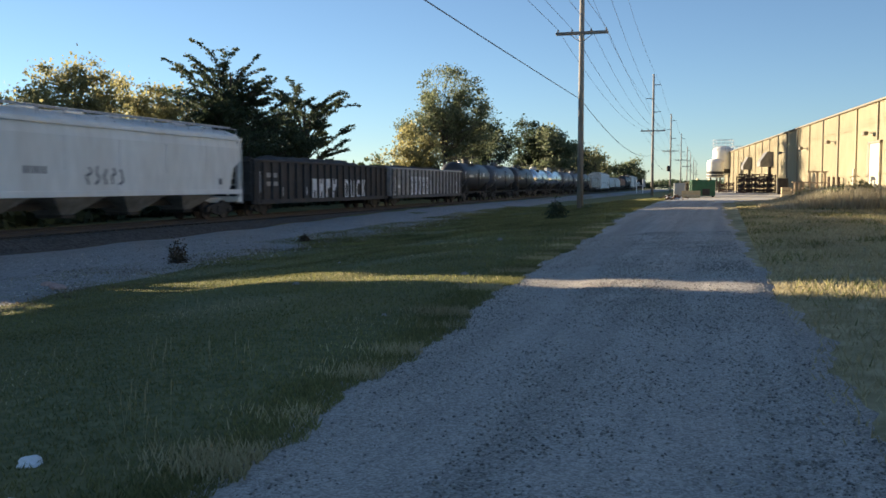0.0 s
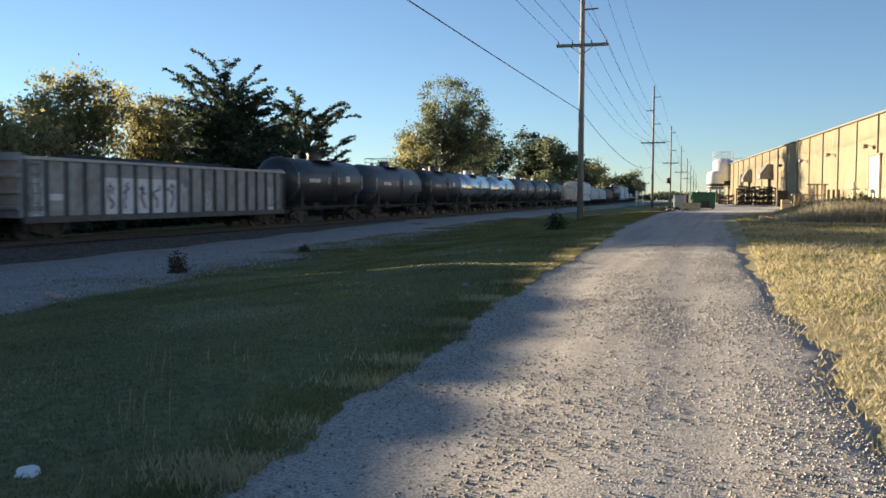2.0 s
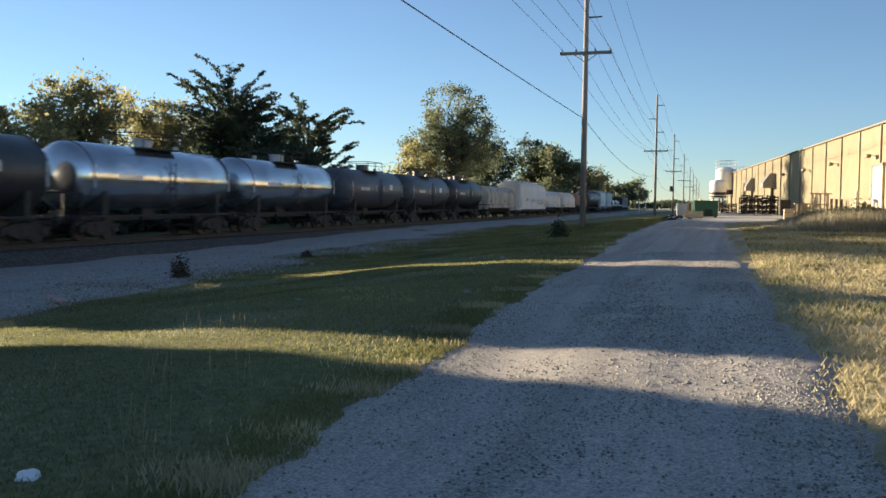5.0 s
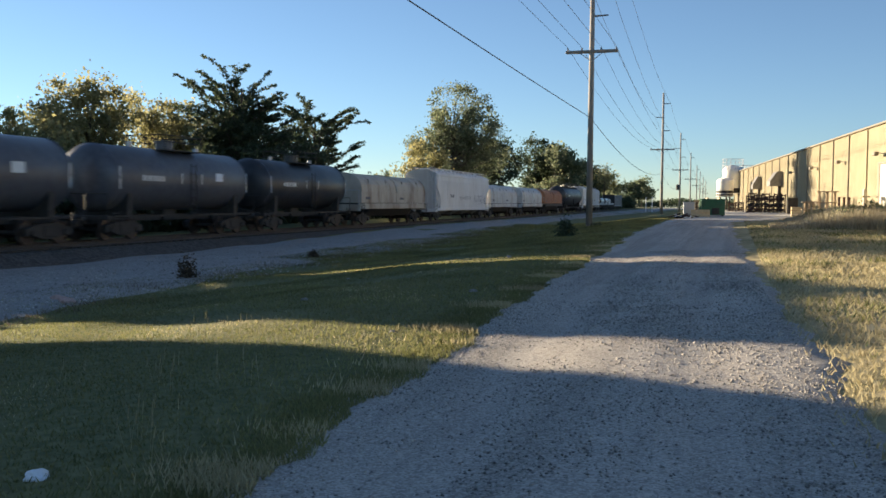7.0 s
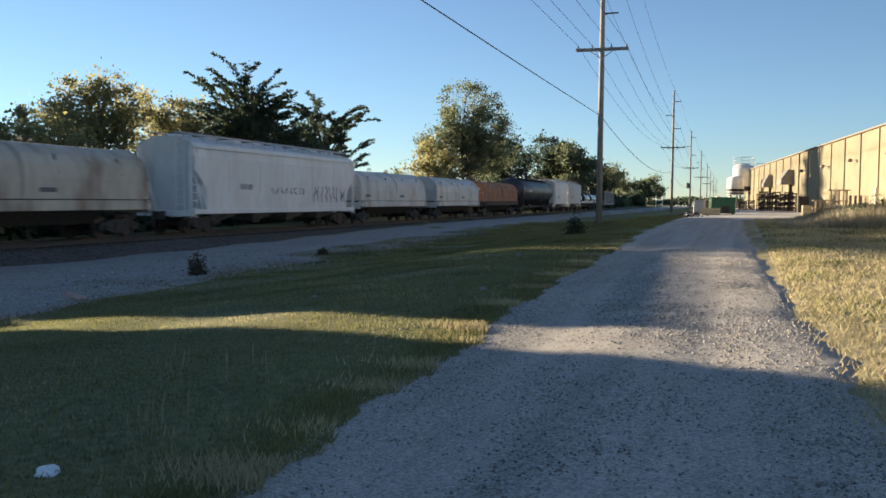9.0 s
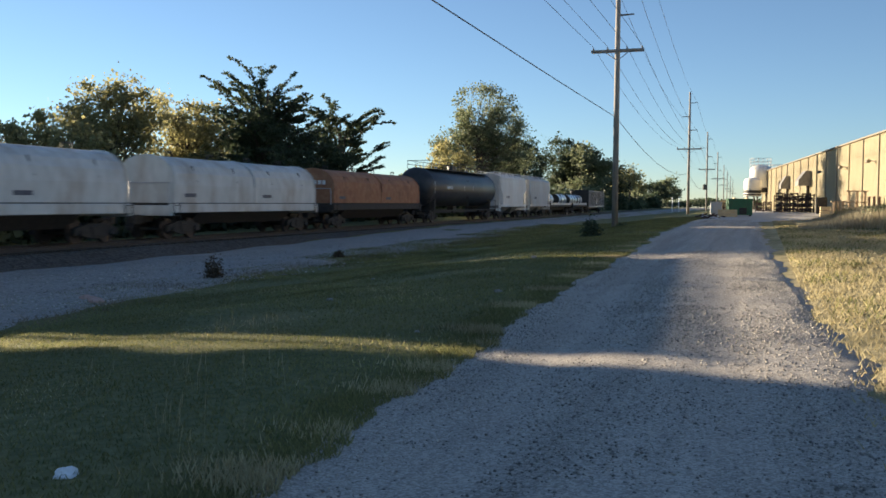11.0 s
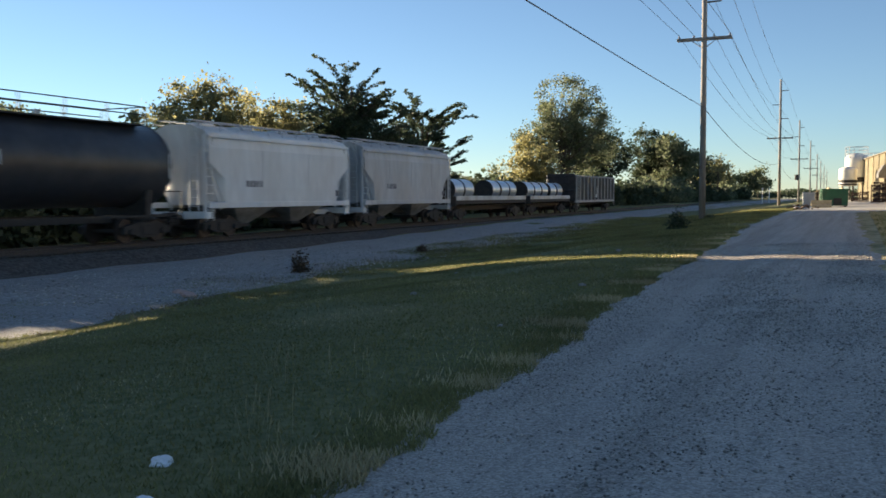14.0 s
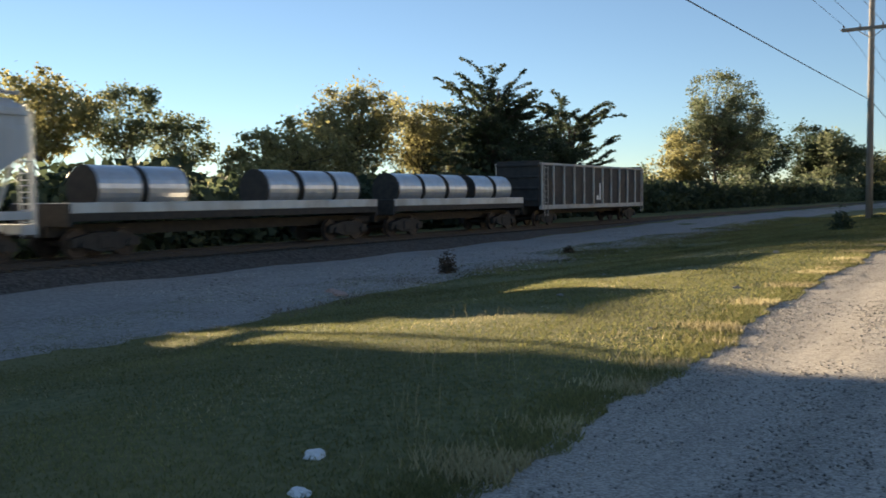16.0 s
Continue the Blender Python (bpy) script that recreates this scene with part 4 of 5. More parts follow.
def curved_limb(bm, a, b, r, rng, bend=.18, seg=4):
    """A tapered limb that bends from a to b; returns points along it."""
    a, b = Vector(a), Vector(b)
    L = (b - a).length
    off = Vector(rng.normal(size=3)) * L * bend * .5
    off.z = -abs(off.z) * .6
    pts = [a.lerp(b, k / seg) + off * math.sin(math.pi * k / seg) for k in range(seg + 1)]
    for k in range(seg):
        tube(bm, pts[k], pts[k + 1], r * (1 - .85 * k / seg), r * (1 - .85 * (k + 1) / seg), 6, caps=False)
    return pts


def tree(x, y, h, blobs, leaf, seed, label, ends=60, leaves=9000, size=.26, fuzz=.5, trunk=.24, fork=.2):
    """A trunk, limbs that reach to points inside the crown's lobes, and leaves massed about the limb ends.
    blobs: (sideways, along, height, radius, half height) of each lobe of the crown."""
    rng = np.random.default_rng(seed)
    ob = tagged(empty("tree"), label, "tree", "trees behind the railway")
    ob.location = (x, y, gz(x, y))
    bm = B()
    lean = Vector(rng.normal(size=3)) * .25
    p0, p1 = Vector((0, 0, -.3)), Vector((lean.x, lean.y, h * fork))
    p2 = Vector((lean.x * 2, lean.y * 2, h * .62))
    tube(bm, p0, p1, trunk, trunk * .8, 9)
    tube(bm, p1, p2, trunk * .8, trunk * .3, 8)
    w = np.array([b[3] ** 2 * b[4] for b in blobs])
    pts, dens = [], []
    for i in range(ends):
        b = blobs[rng.choice(len(blobs), p=w / w.sum())]
        d = rng.normal(size=3); d /= np.linalg.norm(d)
        q = rng.uniform(.3, 1) ** .45 * rng.uniform(.85, 1.12)
        e = Vector((b[0] + d[0] * b[3] * q, b[1] + d[1] * b[3] * q, max(h * .06, b[2] + d[2] * b[4] * q)))
        u = rng.uniform(.1, .95) * min(1, e.z / (h * .62))
        st = p1.lerp(p2, u) if e.z > h * fork else p0.lerp(p1, min(1, e.z / (h * fork)) * .8)
        limb = curved_limb(bm, st, e, trunk * rng.uniform(.16, .3), rng)
        k = int(leaves / ends * rng.uniform(.5, 1.5))
        f = fuzz * rng.uniform(.6, 1.3)
        c = np.array(e)[None] + rng.normal(size=(int(k * .7), 3)) * np.array([f, f, f * .7])
        t = rng.uniform(.45, 1, k - int(k * .7))
        la = np.array([tuple(v) for v in limb])
        seg = np.clip((t * 4).astype(int), 0, 3)
        al = la[seg] + (la[seg + 1] - la[seg]) * (t * 4 - seg)[:, None] + rng.normal(size=(len(t), 3)) * f * .55
        pts.append(np.concatenate([c, al]))
    part("trunk", bm, M_BARK, ob)
    P, F = cards(np.concatenate(pts), size, rng)
    np_mesh("crown", P, F, leaf, ob)
    return ob


def feather_tree(x, y, h, reach, leaf, seed, label, n=34, twigs=14, size=.13, per=20):
    """Arching limbs that carry flat sprays of twigs, with sky showing between the layers."""
    rng = np.random.default_rng(seed)
    ob = tagged(empty("tree"), label, "tree", "trees behind the railway")
    ob.location = (x, y, gz(x, y))
    bm = B()
    tube(bm, (0, 0, -.3), (.2, .1, h * .35), .34, .26, 10)
    tube(bm, (.2, .1, h * .35), (.1, .3, h * .8), .26, .06, 8)
    pts = []

    def sprays(limb, count, wide, t0):
        """Flat twigs to both sides of a limb, leafy along their length."""
        m = len(limb) - 1
        for j in range(count):
            t = t0 + (1 - t0) * (j + rng.uniform()) / count
            k = min(m - 1, int(t * m))
            o = limb[k] + (limb[k + 1] - limb[k]) * (t * m - k)
            d = limb[k + 1] - limb[k]
            d = d / (np.linalg.norm(d) + 1e-6)
            sd = np.cross(d, [0, 0, 1]) * (1 if j % 2 else -1)
            tip = o + (d * rng.uniform(.4, .9) + sd * rng.uniform(.35, 1.0) + np.array([0, 0, rng.uniform(-.2, .3)])) * wide * rng.uniform(.5, 1.2) * (1.2 - .6 * t)
            if j % 2:
                tube(bm, o, tip, .018, .006, 3, caps=False)
            u = rng.uniform(.0, 1.08, per)[:, None]
            pts.append(o + (tip - o) * u + rng.normal(size=(per, 3)) * np.array([.09, .09, .05]))

    def limb_from(o, a, el, L, r, seg=6, flatten=.5):
        """A kinked limb that starts steep and levels off."""
        out, p = [np.array(o)], np.array(o)
        for k in range(seg):
            a += rng.normal() * .16
            e2 = el * (1.25 - flatten * 1.5 * k / seg) + rng.normal() * .10
            p = p + np.array([math.cos(a) * math.cos(e2), math.sin(a) * math.cos(e2), math.sin(e2)]) * L / seg
            p[2] = min(p[2], h * rng.uniform(.96, 1.02))
            tube(bm, out[-1], p, r * (1 - k / (seg + .6)), r * (1 - (k + 1) / (seg + .6)), 5, caps=False)
            out.append(p)
        return out

    for i in range(n):
        f = (i + .5) / n
        a = i * 2.399 + rng.uniform(-.35, .35)
        el = radians(6 + 54 * f + rng.uniform(-8, 12))
        L = reach * (1.0 - .1 * f) * rng.uniform(.6, 1.1)
        main = limb_from((.15, .1, h * (.14 + .42 * f)), a, el, L, .10)
        sprays(main, twigs, .7, .35)
        for q in range(3):
            k = rng.integers(2, 6)
            sub_limb = limb_from(main[k], a + rng.choice([-1, 1]) * rng.uniform(.35, .9), el * rng.uniform(.2, .75), L * rng.uniform(.28, .48), .045, 4, .6)
            sprays(sub_limb, twigs * 2 // 3, .55, .1)
    part("trunk", bm, M_BARK, ob)
    P, F = cards(np.concatenate(pts), size, rng, .3)
    np_mesh("crown", P, F, leaf, ob)
    return ob


def bush(x, y, h, w, leaf, seed, label, n=2500, size=.3, group="bushes behind the railway"):
    rng = np.random.default_rng(seed)
    ob = tagged(empty("bush"), label, "bush", group)
    ob.location = (x, y, gz(x, y))
    bm, pts = B(), []
    for i in range(22):
        a, rr = rng.uniform(0, 2 * math.pi), math.sqrt(rng.uniform(0, 1))
        e = Vector((math.cos(a) * rr * w * .45, math.sin(a) * rr * w * .45, h * (1 - .5 * rr * rr) * rng.uniform(.35, .95)))
        curved_limb(bm, (e.x * .25, e.y * .25, -.1), e, .035 * h / 3, rng, .15, 3)
        k = int(n / 22 * rng.uniform(.6, 1.4))
        f = h * .15
        t = rng.uniform(.2, 1, k)[:, None]
        pts.append(np.array(e)[None] * np.array([1, 1, 0]) + np.array([0, 0, e.z]) * t + rng.normal(size=(k, 3)) * np.array([f, f, f * .8]))
    part("stems", bm, M_BARK, ob)
    p = np.concatenate(pts)
    p[:, 2] = np.abs(p[:, 2])
    P, F = cards(p, size, rng)
    np_mesh("foliage", P, F, leaf, ob)
    return ob


feather_tree(-37, 63.0, 13.1, 6.8, M_LEAFDARK, 8, "dark broad tree with layered feathery branches", 58, 14, .14, 18)
feather_tree(-36.0, 74.0, 10.9, 5.7, M_LEAFDARK, 26, "dark tree with sweeping feathery branches", 46, 14, .14, 18)
tree(-36.5, 70, 8.4, [(0, 0, 5.0, 3.2, 3.2), (-1, 3, 3.4, 2.6, 2.2)], M_LEAFDARK, 6, "dark low tree with drooping branches", 90, 15000, .18, .4)
tree(-37, 63, 9.6, [(0, 0, 5.6, 2.8, 3.6)], M_LEAFDARK, 7, "dark undergrowth tree below a taller one", 80, 12000, .18, .42)
tree(-37, 122, 18.9, [(0, 0, 14.4, 4.2, 4.4), (-3.7, -1, 10.4, 3.5, 3.3), (-1, 0, 9.5, 4.6, 4.2), (2.6, 1.5, 11.2, 3.8, 3.9), (3.0, 4, 8.0, 3.8, 4.2)], M_LEAFGREEN, 8, "tall sunlit tree with thinning green leaves", 170, 23000, .23, .55, .32)
tree(-38.5, 112, 9.6, [(0, 0, 5.8, 3.4, 3.5), (-1.5, -3, 4.4, 2.8, 2.6)], M_LEAFYELLOW, 21, "tree with yellow-green leaves beside a taller one", 70, 9000, .26, .55)
tree(-55.4, 212, 17.6, [(0, 0, 11, 6.4, 6.4), (-5, 0, 8, 5, 5)], M_LEAFDARK, 9, "dark green tree in a row behind the railway", 90, 11000, .45, .95)
tree(-48, 232, 18.6, [(0, -3, 12, 6.0, 6.2), (4, 2, 9.5, 5, 5.6)], M_LEAFDARK, 10, "dark leafy tree far along the railway", 80, 10000, .5, 1.0)
tree(-41, 226, 16.5, [(0, -2, 10, 6, 5.8), (0, 6, 8, 5, 5)], M_LEAFGREEN, 11, "green tree far along the railway", 70, 8000, .5, 1.0)
tree(-41, 252, 14.0, [(0, 0, 8, 6.5, 5.4)], M_LEAFDARK, 12, "dark tree far along the railway", 50, 6000, .55, 1.0)
tree(-46, 56.5, 11.6, [(0, 0, 7.8, 3.4, 3.4), (-1, -3.2, 5.8, 3.2, 3)], M_LEAFYELLOW, 13, "tree with pale yellowing leaves", 120, 18000, .19, .48)
tree(-47, 67, 11.4, [(0, -1, 7.4, 4.2, 3.6), (0, 3, 6, 4, 3.4)], M_LEAFYELLOW, 14, "yellow-green tree with open crown behind the railway", 110, 17000, .2, .48)
tree(-44, 48, 7.6, [(0, 0, 5, 3.6, 2.4), (0, -3.5, 4, 3, 2.2)], M_LEAFYELLOW, 15, "small yellow-leaved tree in the thicket", 60, 8000, .24, .45)
tree(-92, 58.5, 16.2, [(0, 0, 11.0, 6.6, 4.8)], M_LEAFYELLOW, 16, "open-crowned tree with thin leaves against the bright sky", 80, 7000, .36, .75)
tree(-90, 67.5, 15.6, [(0, 0, 11.4, 5.4, 3.8)], M_LEAFGREEN, 17, "sparse young tree against the bright sky", 60, 4600, .34, .65)
tree(-88, 74.5, 12.6, [(0, 0, 8.8, 4.0, 3.4)], M_LEAFGREEN, 18, "slender sparse tree behind the railway", 45, 3400, .34, .55)
tree(-40, 286, 12.0, [(0, 0, 7, 5.5, 4.6)], M_LEAFYELLOW, 19, "yellow-green tree far along the railway", 40, 4000, .55, 1.0)
tree(-41.8, 363, 11, [(0, 0, 6, 7.5, 4.6)], M_LEAFDARK, 20, "dark tree far along the railway", 40, 3500, .6, 1.1)
tree(-38.9, 407, 12.8, [(0, 0, 7.6, 5.6, 5.1)], M_LEAFGREEN, 23, "round green tree at the far end of the line", 40, 3500, .6, 1.1)
tree(-34.5, 250, 12.1, [(0, 0, 8.4, 3, 3.9)], M_LEAFYELLOW, 27, "nearly bare young tree far along the line", 40, 500, .4, .7, .14)
brng = random.Random(4)
for i in range(46):
    y = 14 + i * (5 if i < 22 else 9) + (0 if i < 22 else -88) + brng.uniform(-1.5, 1.5)
    h = brng.uniform(3.4, 5.0) + (1.0 if y > 140 else 0) + (.5 if 55 < y < 85 else 0) - (.5 if y < 45 else 0)
    pick = [M_LEAFGREEN, M_LEAFYELLOW, M_LEAFGREEN, M_LEAFDARK] if y < 58 else [M_LEAFDARK, M_LEAFDARK, M_LEAFGREEN]
    bush(-36.0 - brng.uniform(0, 4.5), y, h, brng.uniform(6, 8), brng.choice(pick), 100 + i,
         "dense bush in the thicket beyond the track", 3000, .27 + y * .0012)
# far woods that close the view
rng = np.random.default_rng(77)
n1, n2 = 26000, 26000
xa = rng.uniform(-190, 190, n1)
top = 5.5 + 3.2 * np.sin(xa * .09) * np.sin(xa * .031 + 1) + rng.normal(size=n1) * .6
pa = np.stack([xa, rng.uniform(600, 650, n1), 2.4 + top * rng.uniform(0, 1, n1) ** .6], 1)
ya = rng.uniform(5, 340, n2)
tb = 3.0 + .9 * np.sin(ya * .35) + .6 * np.sin(ya * .93 + 2) + rng.normal(size=n2) * .3
pb = np.stack([rng.uniform(-62, -48, n2), ya, .0056 * ya + np.clip(tb, .5, 5) * rng.uniform(0, 1, n2) ** .7], 1)
n3 = 60000
yc = 0 + 340 * rng.uniform(0, 1, n3) ** 1.3
tc = 2.7 + .4 * np.sin(yc * .6) + .35 * np.sin(yc * 1.7 + 1)
pc = np.stack([rng.uniform(-36.5, -32.5, n3) - .02 * np.clip(yc - 60, 0, 400), yc, ground_z(np.full(n3, -34.0), yc) + tc * rng.uniform(0, 1, n3)], 1)
P, F = cards(pc, .5, rng)
tagged(np_mesh("undergrowth", P, F, M_LEAFDARK), "dark tangled undergrowth along the far side of the track", "undergrowth", kind="stuff")
P, F = cards(np.concatenate([pa, pb]), 1.0, rng)
tagged(np_mesh("far_woods", P, F, M_LEAFDARK), "low dark woods in the distance", "woods", kind="stuff")

# ---- long metal-clad building ----
bld = tagged(empty("industrial_building"), "long cream metal-clad industrial building in evening sun", "building")
WY = math.degrees(math.atan2(0.1089, 0.994))
bld.matrix_basis = pose(16.2, 25.0, 1.0, 0, 0, WY)
EAVE, LEN, BAY = 7.2, 150.0, 6.2
nb = int(LEN / BAY)
for i in range(nb):
    # ribbed sheeting: one folded profile to a bay
    bm = B()
    y0, y1 = i * BAY, (i + 1) * BAY
    prof, y = [], y0
    while y < y1 - .2:
        prof += [(y, .04), (y + .18, .04), (y + .21, .005), (y + .28, .005)]
        y += .31
    prof += [(y1, .04), (y1, .24), (y0, .24)]
    vs = [[bm.verts.new((x, yy, z)) for yy, x in prof] for z in (-.6, EAVE)]
    for k in range(len(prof)):
        j = (k + 1) % len(prof)
        bm.faces.new((vs[0][k], vs[0][j], vs[1][j], vs[1][k]))
    bmesh.ops.recalc_face_normals(bm, faces=bm.faces[:])
    part("wall_panel", bm, M_WALL, bld)
for i in range(nb + 1):
    bm = B()
    box(bm, -.10, i * BAY - .07, -.5, -.003, i * BAY + .07, EAVE - .05, .01)
    part("downpipe", bm, M_TRIM if i % 3 else M_WALL, bld)
bm = B()
box(bm, -.22, -.2, EAVE - .02, .3, LEN + .2, EAVE + .12, .02)
part("eave_gutter", bm, M_TRIM, bld)
bm = B()
prism(bm, [(.26, EAVE + .0), (.26, EAVE + .1), (32, EAVE + 3.2), (64, EAVE + .3), (64, EAVE - .1)], "y", -.2, LEN + .2)
part("roof", bm, M_ROOF, bld)
for y in (0.1, LEN - .1):
    bm = B()
    prism(bm, [(.3, -.6), (.3, EAVE + .1), (32, EAVE + 3.0), (63.8, EAVE + .1), (63.8, -.6)], "y", y - .1, y + .1)
    part("gable_wall", bm, M_WALL, bld)
bm = B()
box(bm, 63.6, 0, -.6, 63.8, LEN, EAVE)
part("back_wall", bm, M_WALL, bld)
# doors, lamps and hoods on the long wall
door = tagged(empty("dock_door"), "tall cream sliding door in a dark recess", "door")
door.matrix_basis = bld.matrix_basis.copy()
bm = B()
box(bm, -.16, 48.6, .3, -.012, 51.2, 4.1, .02)
part("door_leaf", bm, M_DOOR, door)
bm = B()
box(bm, -.2, 51.22, .2, -.012, 51.75, 4.2)
box(bm, -.2, 48.4, 4.12, -.012, 51.75, 4.3)
part("door_frame", bm, M_TRIM, door)
bm = B()
tube(bm, (0, 0, -.2), (0, 0, 2.2), .12, n=10)
o = tagged(link("bollard", bm, M_DOOR, smooth=False), "cream steel bollard beside the dock door", "bollard")
o.matrix_basis = bld.matrix_basis @ pose(-.9, 52.6, .1)


def wall_lamp(s):
    ob = tagged(empty("wall_lamp"), "small grey floodlight on a wall bracket", "lamp", "wall floodlights")
    bm = B()
    tube(bm, (.0, 0, 0), (-.45, 0, .1), .03, n=6)
    part("bracket", bm, M_HOOD, ob)
    bm = B()
    box(bm, -.75, -.32, -.14, -.40, .32, .16, .05)
    part("housing", bm, M_TRIM, ob)
    ob.matrix_basis = bld.matrix_basis @ pose(-.01, s, 4.9)


for s in (51.0, 63.6, 75.8, 88.0):
    wall_lamp(s)


def vent_hood(s, w, depth):
    ob = tagged(empty("vent_hood"), "grey sheet-metal exhaust hood on the wall", "vent hood", "wall exhaust hoods")
    bm = B()
    prism(bm, [(0, -.8), (0, 1.0), (-depth * .45, 1.0), (-depth, -.2), (-depth, -.8)], "y", -w / 2, w / 2)
    part("canopy", bm, M_VENT, ob)
    bm = B()
    box(bm, -.35, -w * .07, -4.4, -.02, w * .07, -.82, .03)
    part("duct", bm, M_STEELDARK, ob)
    ob.matrix_basis = bld.matrix_basis @ pose(-.02, s, 4.4)


vent_hood(98, 2.8, 1.5)
vent_hood(116, 2.2, 1.2)

# concrete yard in front of the building
ys = steps((58, 170, 4))
V, F = [], []
for j, y in enumerate(ys):
    xl, xr = -4.0 + .2 * math.sin(y) + max(0, (y - 90) * .03), 18.5 - .1096 * (y - 25) - 2.4
    if y < 70:
        xl, xr = -4.2, 1.2 + (y - 58) * .35
    for i in range(7):
        x = xl + (xr - xl) * i / 6
        V.append((x, y, gz(x, y) + .022))
    if j:
        for i in range(6):
            a = (j - 1) * 7 + i
            F.append((a, a + 1, a + 8, a + 7))
tagged(np_mesh("yard", V, F, M_YARD, smooth=True), "pale concrete yard beside the building", "yard", kind="structure")


def dumpster():
    ob = tagged(empty("roll_off_dumpster"), "green steel roll-off dumpster with side ribs", "dumpster")
    W, D, H = 1.85, 4.0, 1.45
    bm = B()
    for sx in (-1, 1):
        box(bm, sx * W / 2 - .04, 0, .2, sx * W / 2 + .04, D, H)
    box(bm, -W / 2, 0, .18, W / 2, D, .3)
    box(bm, -W / 2, D - .08, .2, W / 2, D, H)
    part("body", bm, M_GREENBIN, ob)
    bm = B()
    box(bm, -W / 2 - .03, -.06, .2, W / 2 + .03, .02, H, .01)
    part("gate", bm, M_GREENBIN, ob)
    for k in range(5):
        bm = B()
        y = .3 + k * .88
        box(bm, -W / 2 - .12, y, .2, -W / 2 - .04, y + .1, H - .05, .01)
        part("rib", bm, M_GREENBIN, ob)
    bm = B()
    for sx in (-1, 1):
        box(bm, sx * W / 2 - .09, -.06, H, sx * W / 2 + .09, D, H + .1, .02)
    box(bm, -W / 2, -.08, H, W / 2, .06, H + .1, .02)
    part("rim", bm, M_GREENBIN, ob)
    bm = B()
    for k in range(7):
        box(bm, -W / 2 + .14 + k * .22, .5, H - .25, -W / 2 + .30 + k * .22, 3.6, H - .05 + .25 * math.sin(k * 1.3), .03, pose(0, 0, 0, 0, 3 * math.sin(k), 0))
    part("waste_wood", bm, M_CONC, ob, "pale scrap boards")
    for sx in (-.8, .8):
        bm = B()
        tube(bm, (sx - .1, .5, .1), (sx + .1, .5, .1), .12, n=10)
        part("roller", bm, M_BLACK, ob)
    bm = B()
    box(bm, -.1, -.16, .25, .5, -.05, .8, .03)
    part("latch_plate", bm, M_BLACK, ob)
    ob.matrix_basis = pose(-1.72, 80, gz(-1.7, 80) - .05, 0, 0, 4)


dumpster()
bm = B()
prism(bm, [(-.3, 0), (-.3, .18), (-.14, .3), (-.1, .62), (.1, .62), (.14, .3), (.3, .18), (.3, 0)], "x", -.75, .75)
o = tagged(link("concrete_barrier", bm, M_CONC), "cream concrete barrier block in front of a dumpster", "barrier")
o.matrix_basis = pose(-2.65, 77.4, gz(-2.6, 77.4), 0, 0, 3)

# heap of boards and rubbish by the barrier
prng = random.Random(12)
heap = tagged(empty("rubbish_heap"), "low heap of dark boards and white scraps", "rubbish heap")
heap.location = (-3.5, 70.5, gz(-3.5, 70.5))
for i in range(22):
    bm = B()
    l, w2 = prng.uniform(.3, 1.1), prng.uniform(.06, .2)
    box(bm, -l / 2, -w2 / 2, -.03, l / 2, w2 / 2, .03, .008, pose(prng.uniform(-.8, .8), prng.uniform(-.8, .8), .06 + prng.uniform(0, .22), prng.uniform(-15, 15), prng.uniform(-25, 25), prng.uniform(0, 180)))
    part("board" if i % 5 else "scrap", bm, M_PALLET if i % 5 else M_BAG, heap)


def silo(x, y, z0, r, h, legs, rail):
    ob = tagged(empty("silo"), "white cylindrical silo with a domed top" + (" and roof railing" if rail else " on a dark skirt"), "silo", "silos behind the yard")
    bm = B()
    n = 28
    prof = [(r, legs), (r, legs + h * .82), (r * .93, legs + h * .9), (r * .55, legs + h * .97), (.05, legs + h)]
    rings = [[bm.verts.new((a * math.cos(2 * math.pi * i / n), a * math.sin(2 * math.pi * i / n), z)) for i in range(n)] for a, z in prof]
    for a, b in zip(rings, rings[1:]):
        for i in range(n):
            bm.faces.new((a[i], a[(i + 1) % n], b[(i + 1) % n], b[i]))
    bm.faces.new(rings[0][::-1])
    part("shell", bm, M_SILO, ob, smooth=True)
    for k in range(3):
        bm = B()
        z = legs + h * (.15 + .3 * k)
        bmesh.ops.create_cone(bm, segments=n, radius1=r + .03, radius2=r + .03, depth=.1, matrix=Matrix.Translation((0, 0, z)))
        part("hoop", bm, M_SILO, ob)
    bm = B()
    bmesh.ops.create_cone(bm, cap_ends=True, segments=n, radius1=r * 1.02, radius2=r * 1.02, depth=.8, matrix=Matrix.Translation((0, 0, legs + .55)))
    part("skirt", bm, M_BLACK, ob)
    for k in range(4):
        a = math.pi / 4 + k * math.pi / 2
        bm = B()
        tube(bm, (r * .8 * math.cos(a), r * .8 * math.sin(a), -.3), (r * .8 * math.cos(a), r * .8 * math.sin(a), legs), .13, n=8)
        part("leg", bm, M_STEELDARK, ob)
    if rail:
        bm = B()
        for z in (h + legs - .1, h + legs + .45, h + legs + 1.0):
            for i in range(n):
                a, b = 2 * math.pi * i / n, 2 * math.pi * (i + 1) / n
                tube(bm, (r * math.cos(a), r * math.sin(a), z), (r * math.cos(b), r * math.sin(b), z), .035, n=5)
        for i in range(0, n, 2):
            a = 2 * math.pi * i / n
            tube(bm, (r * math.cos(a), r * math.sin(a), legs + h * .8), (r * math.cos(a), r * math.sin(a), legs + h + 1.0), .035, n=5)
        part("railing", bm, M_HOOD, ob)
    ob.location = (x, y, z0)


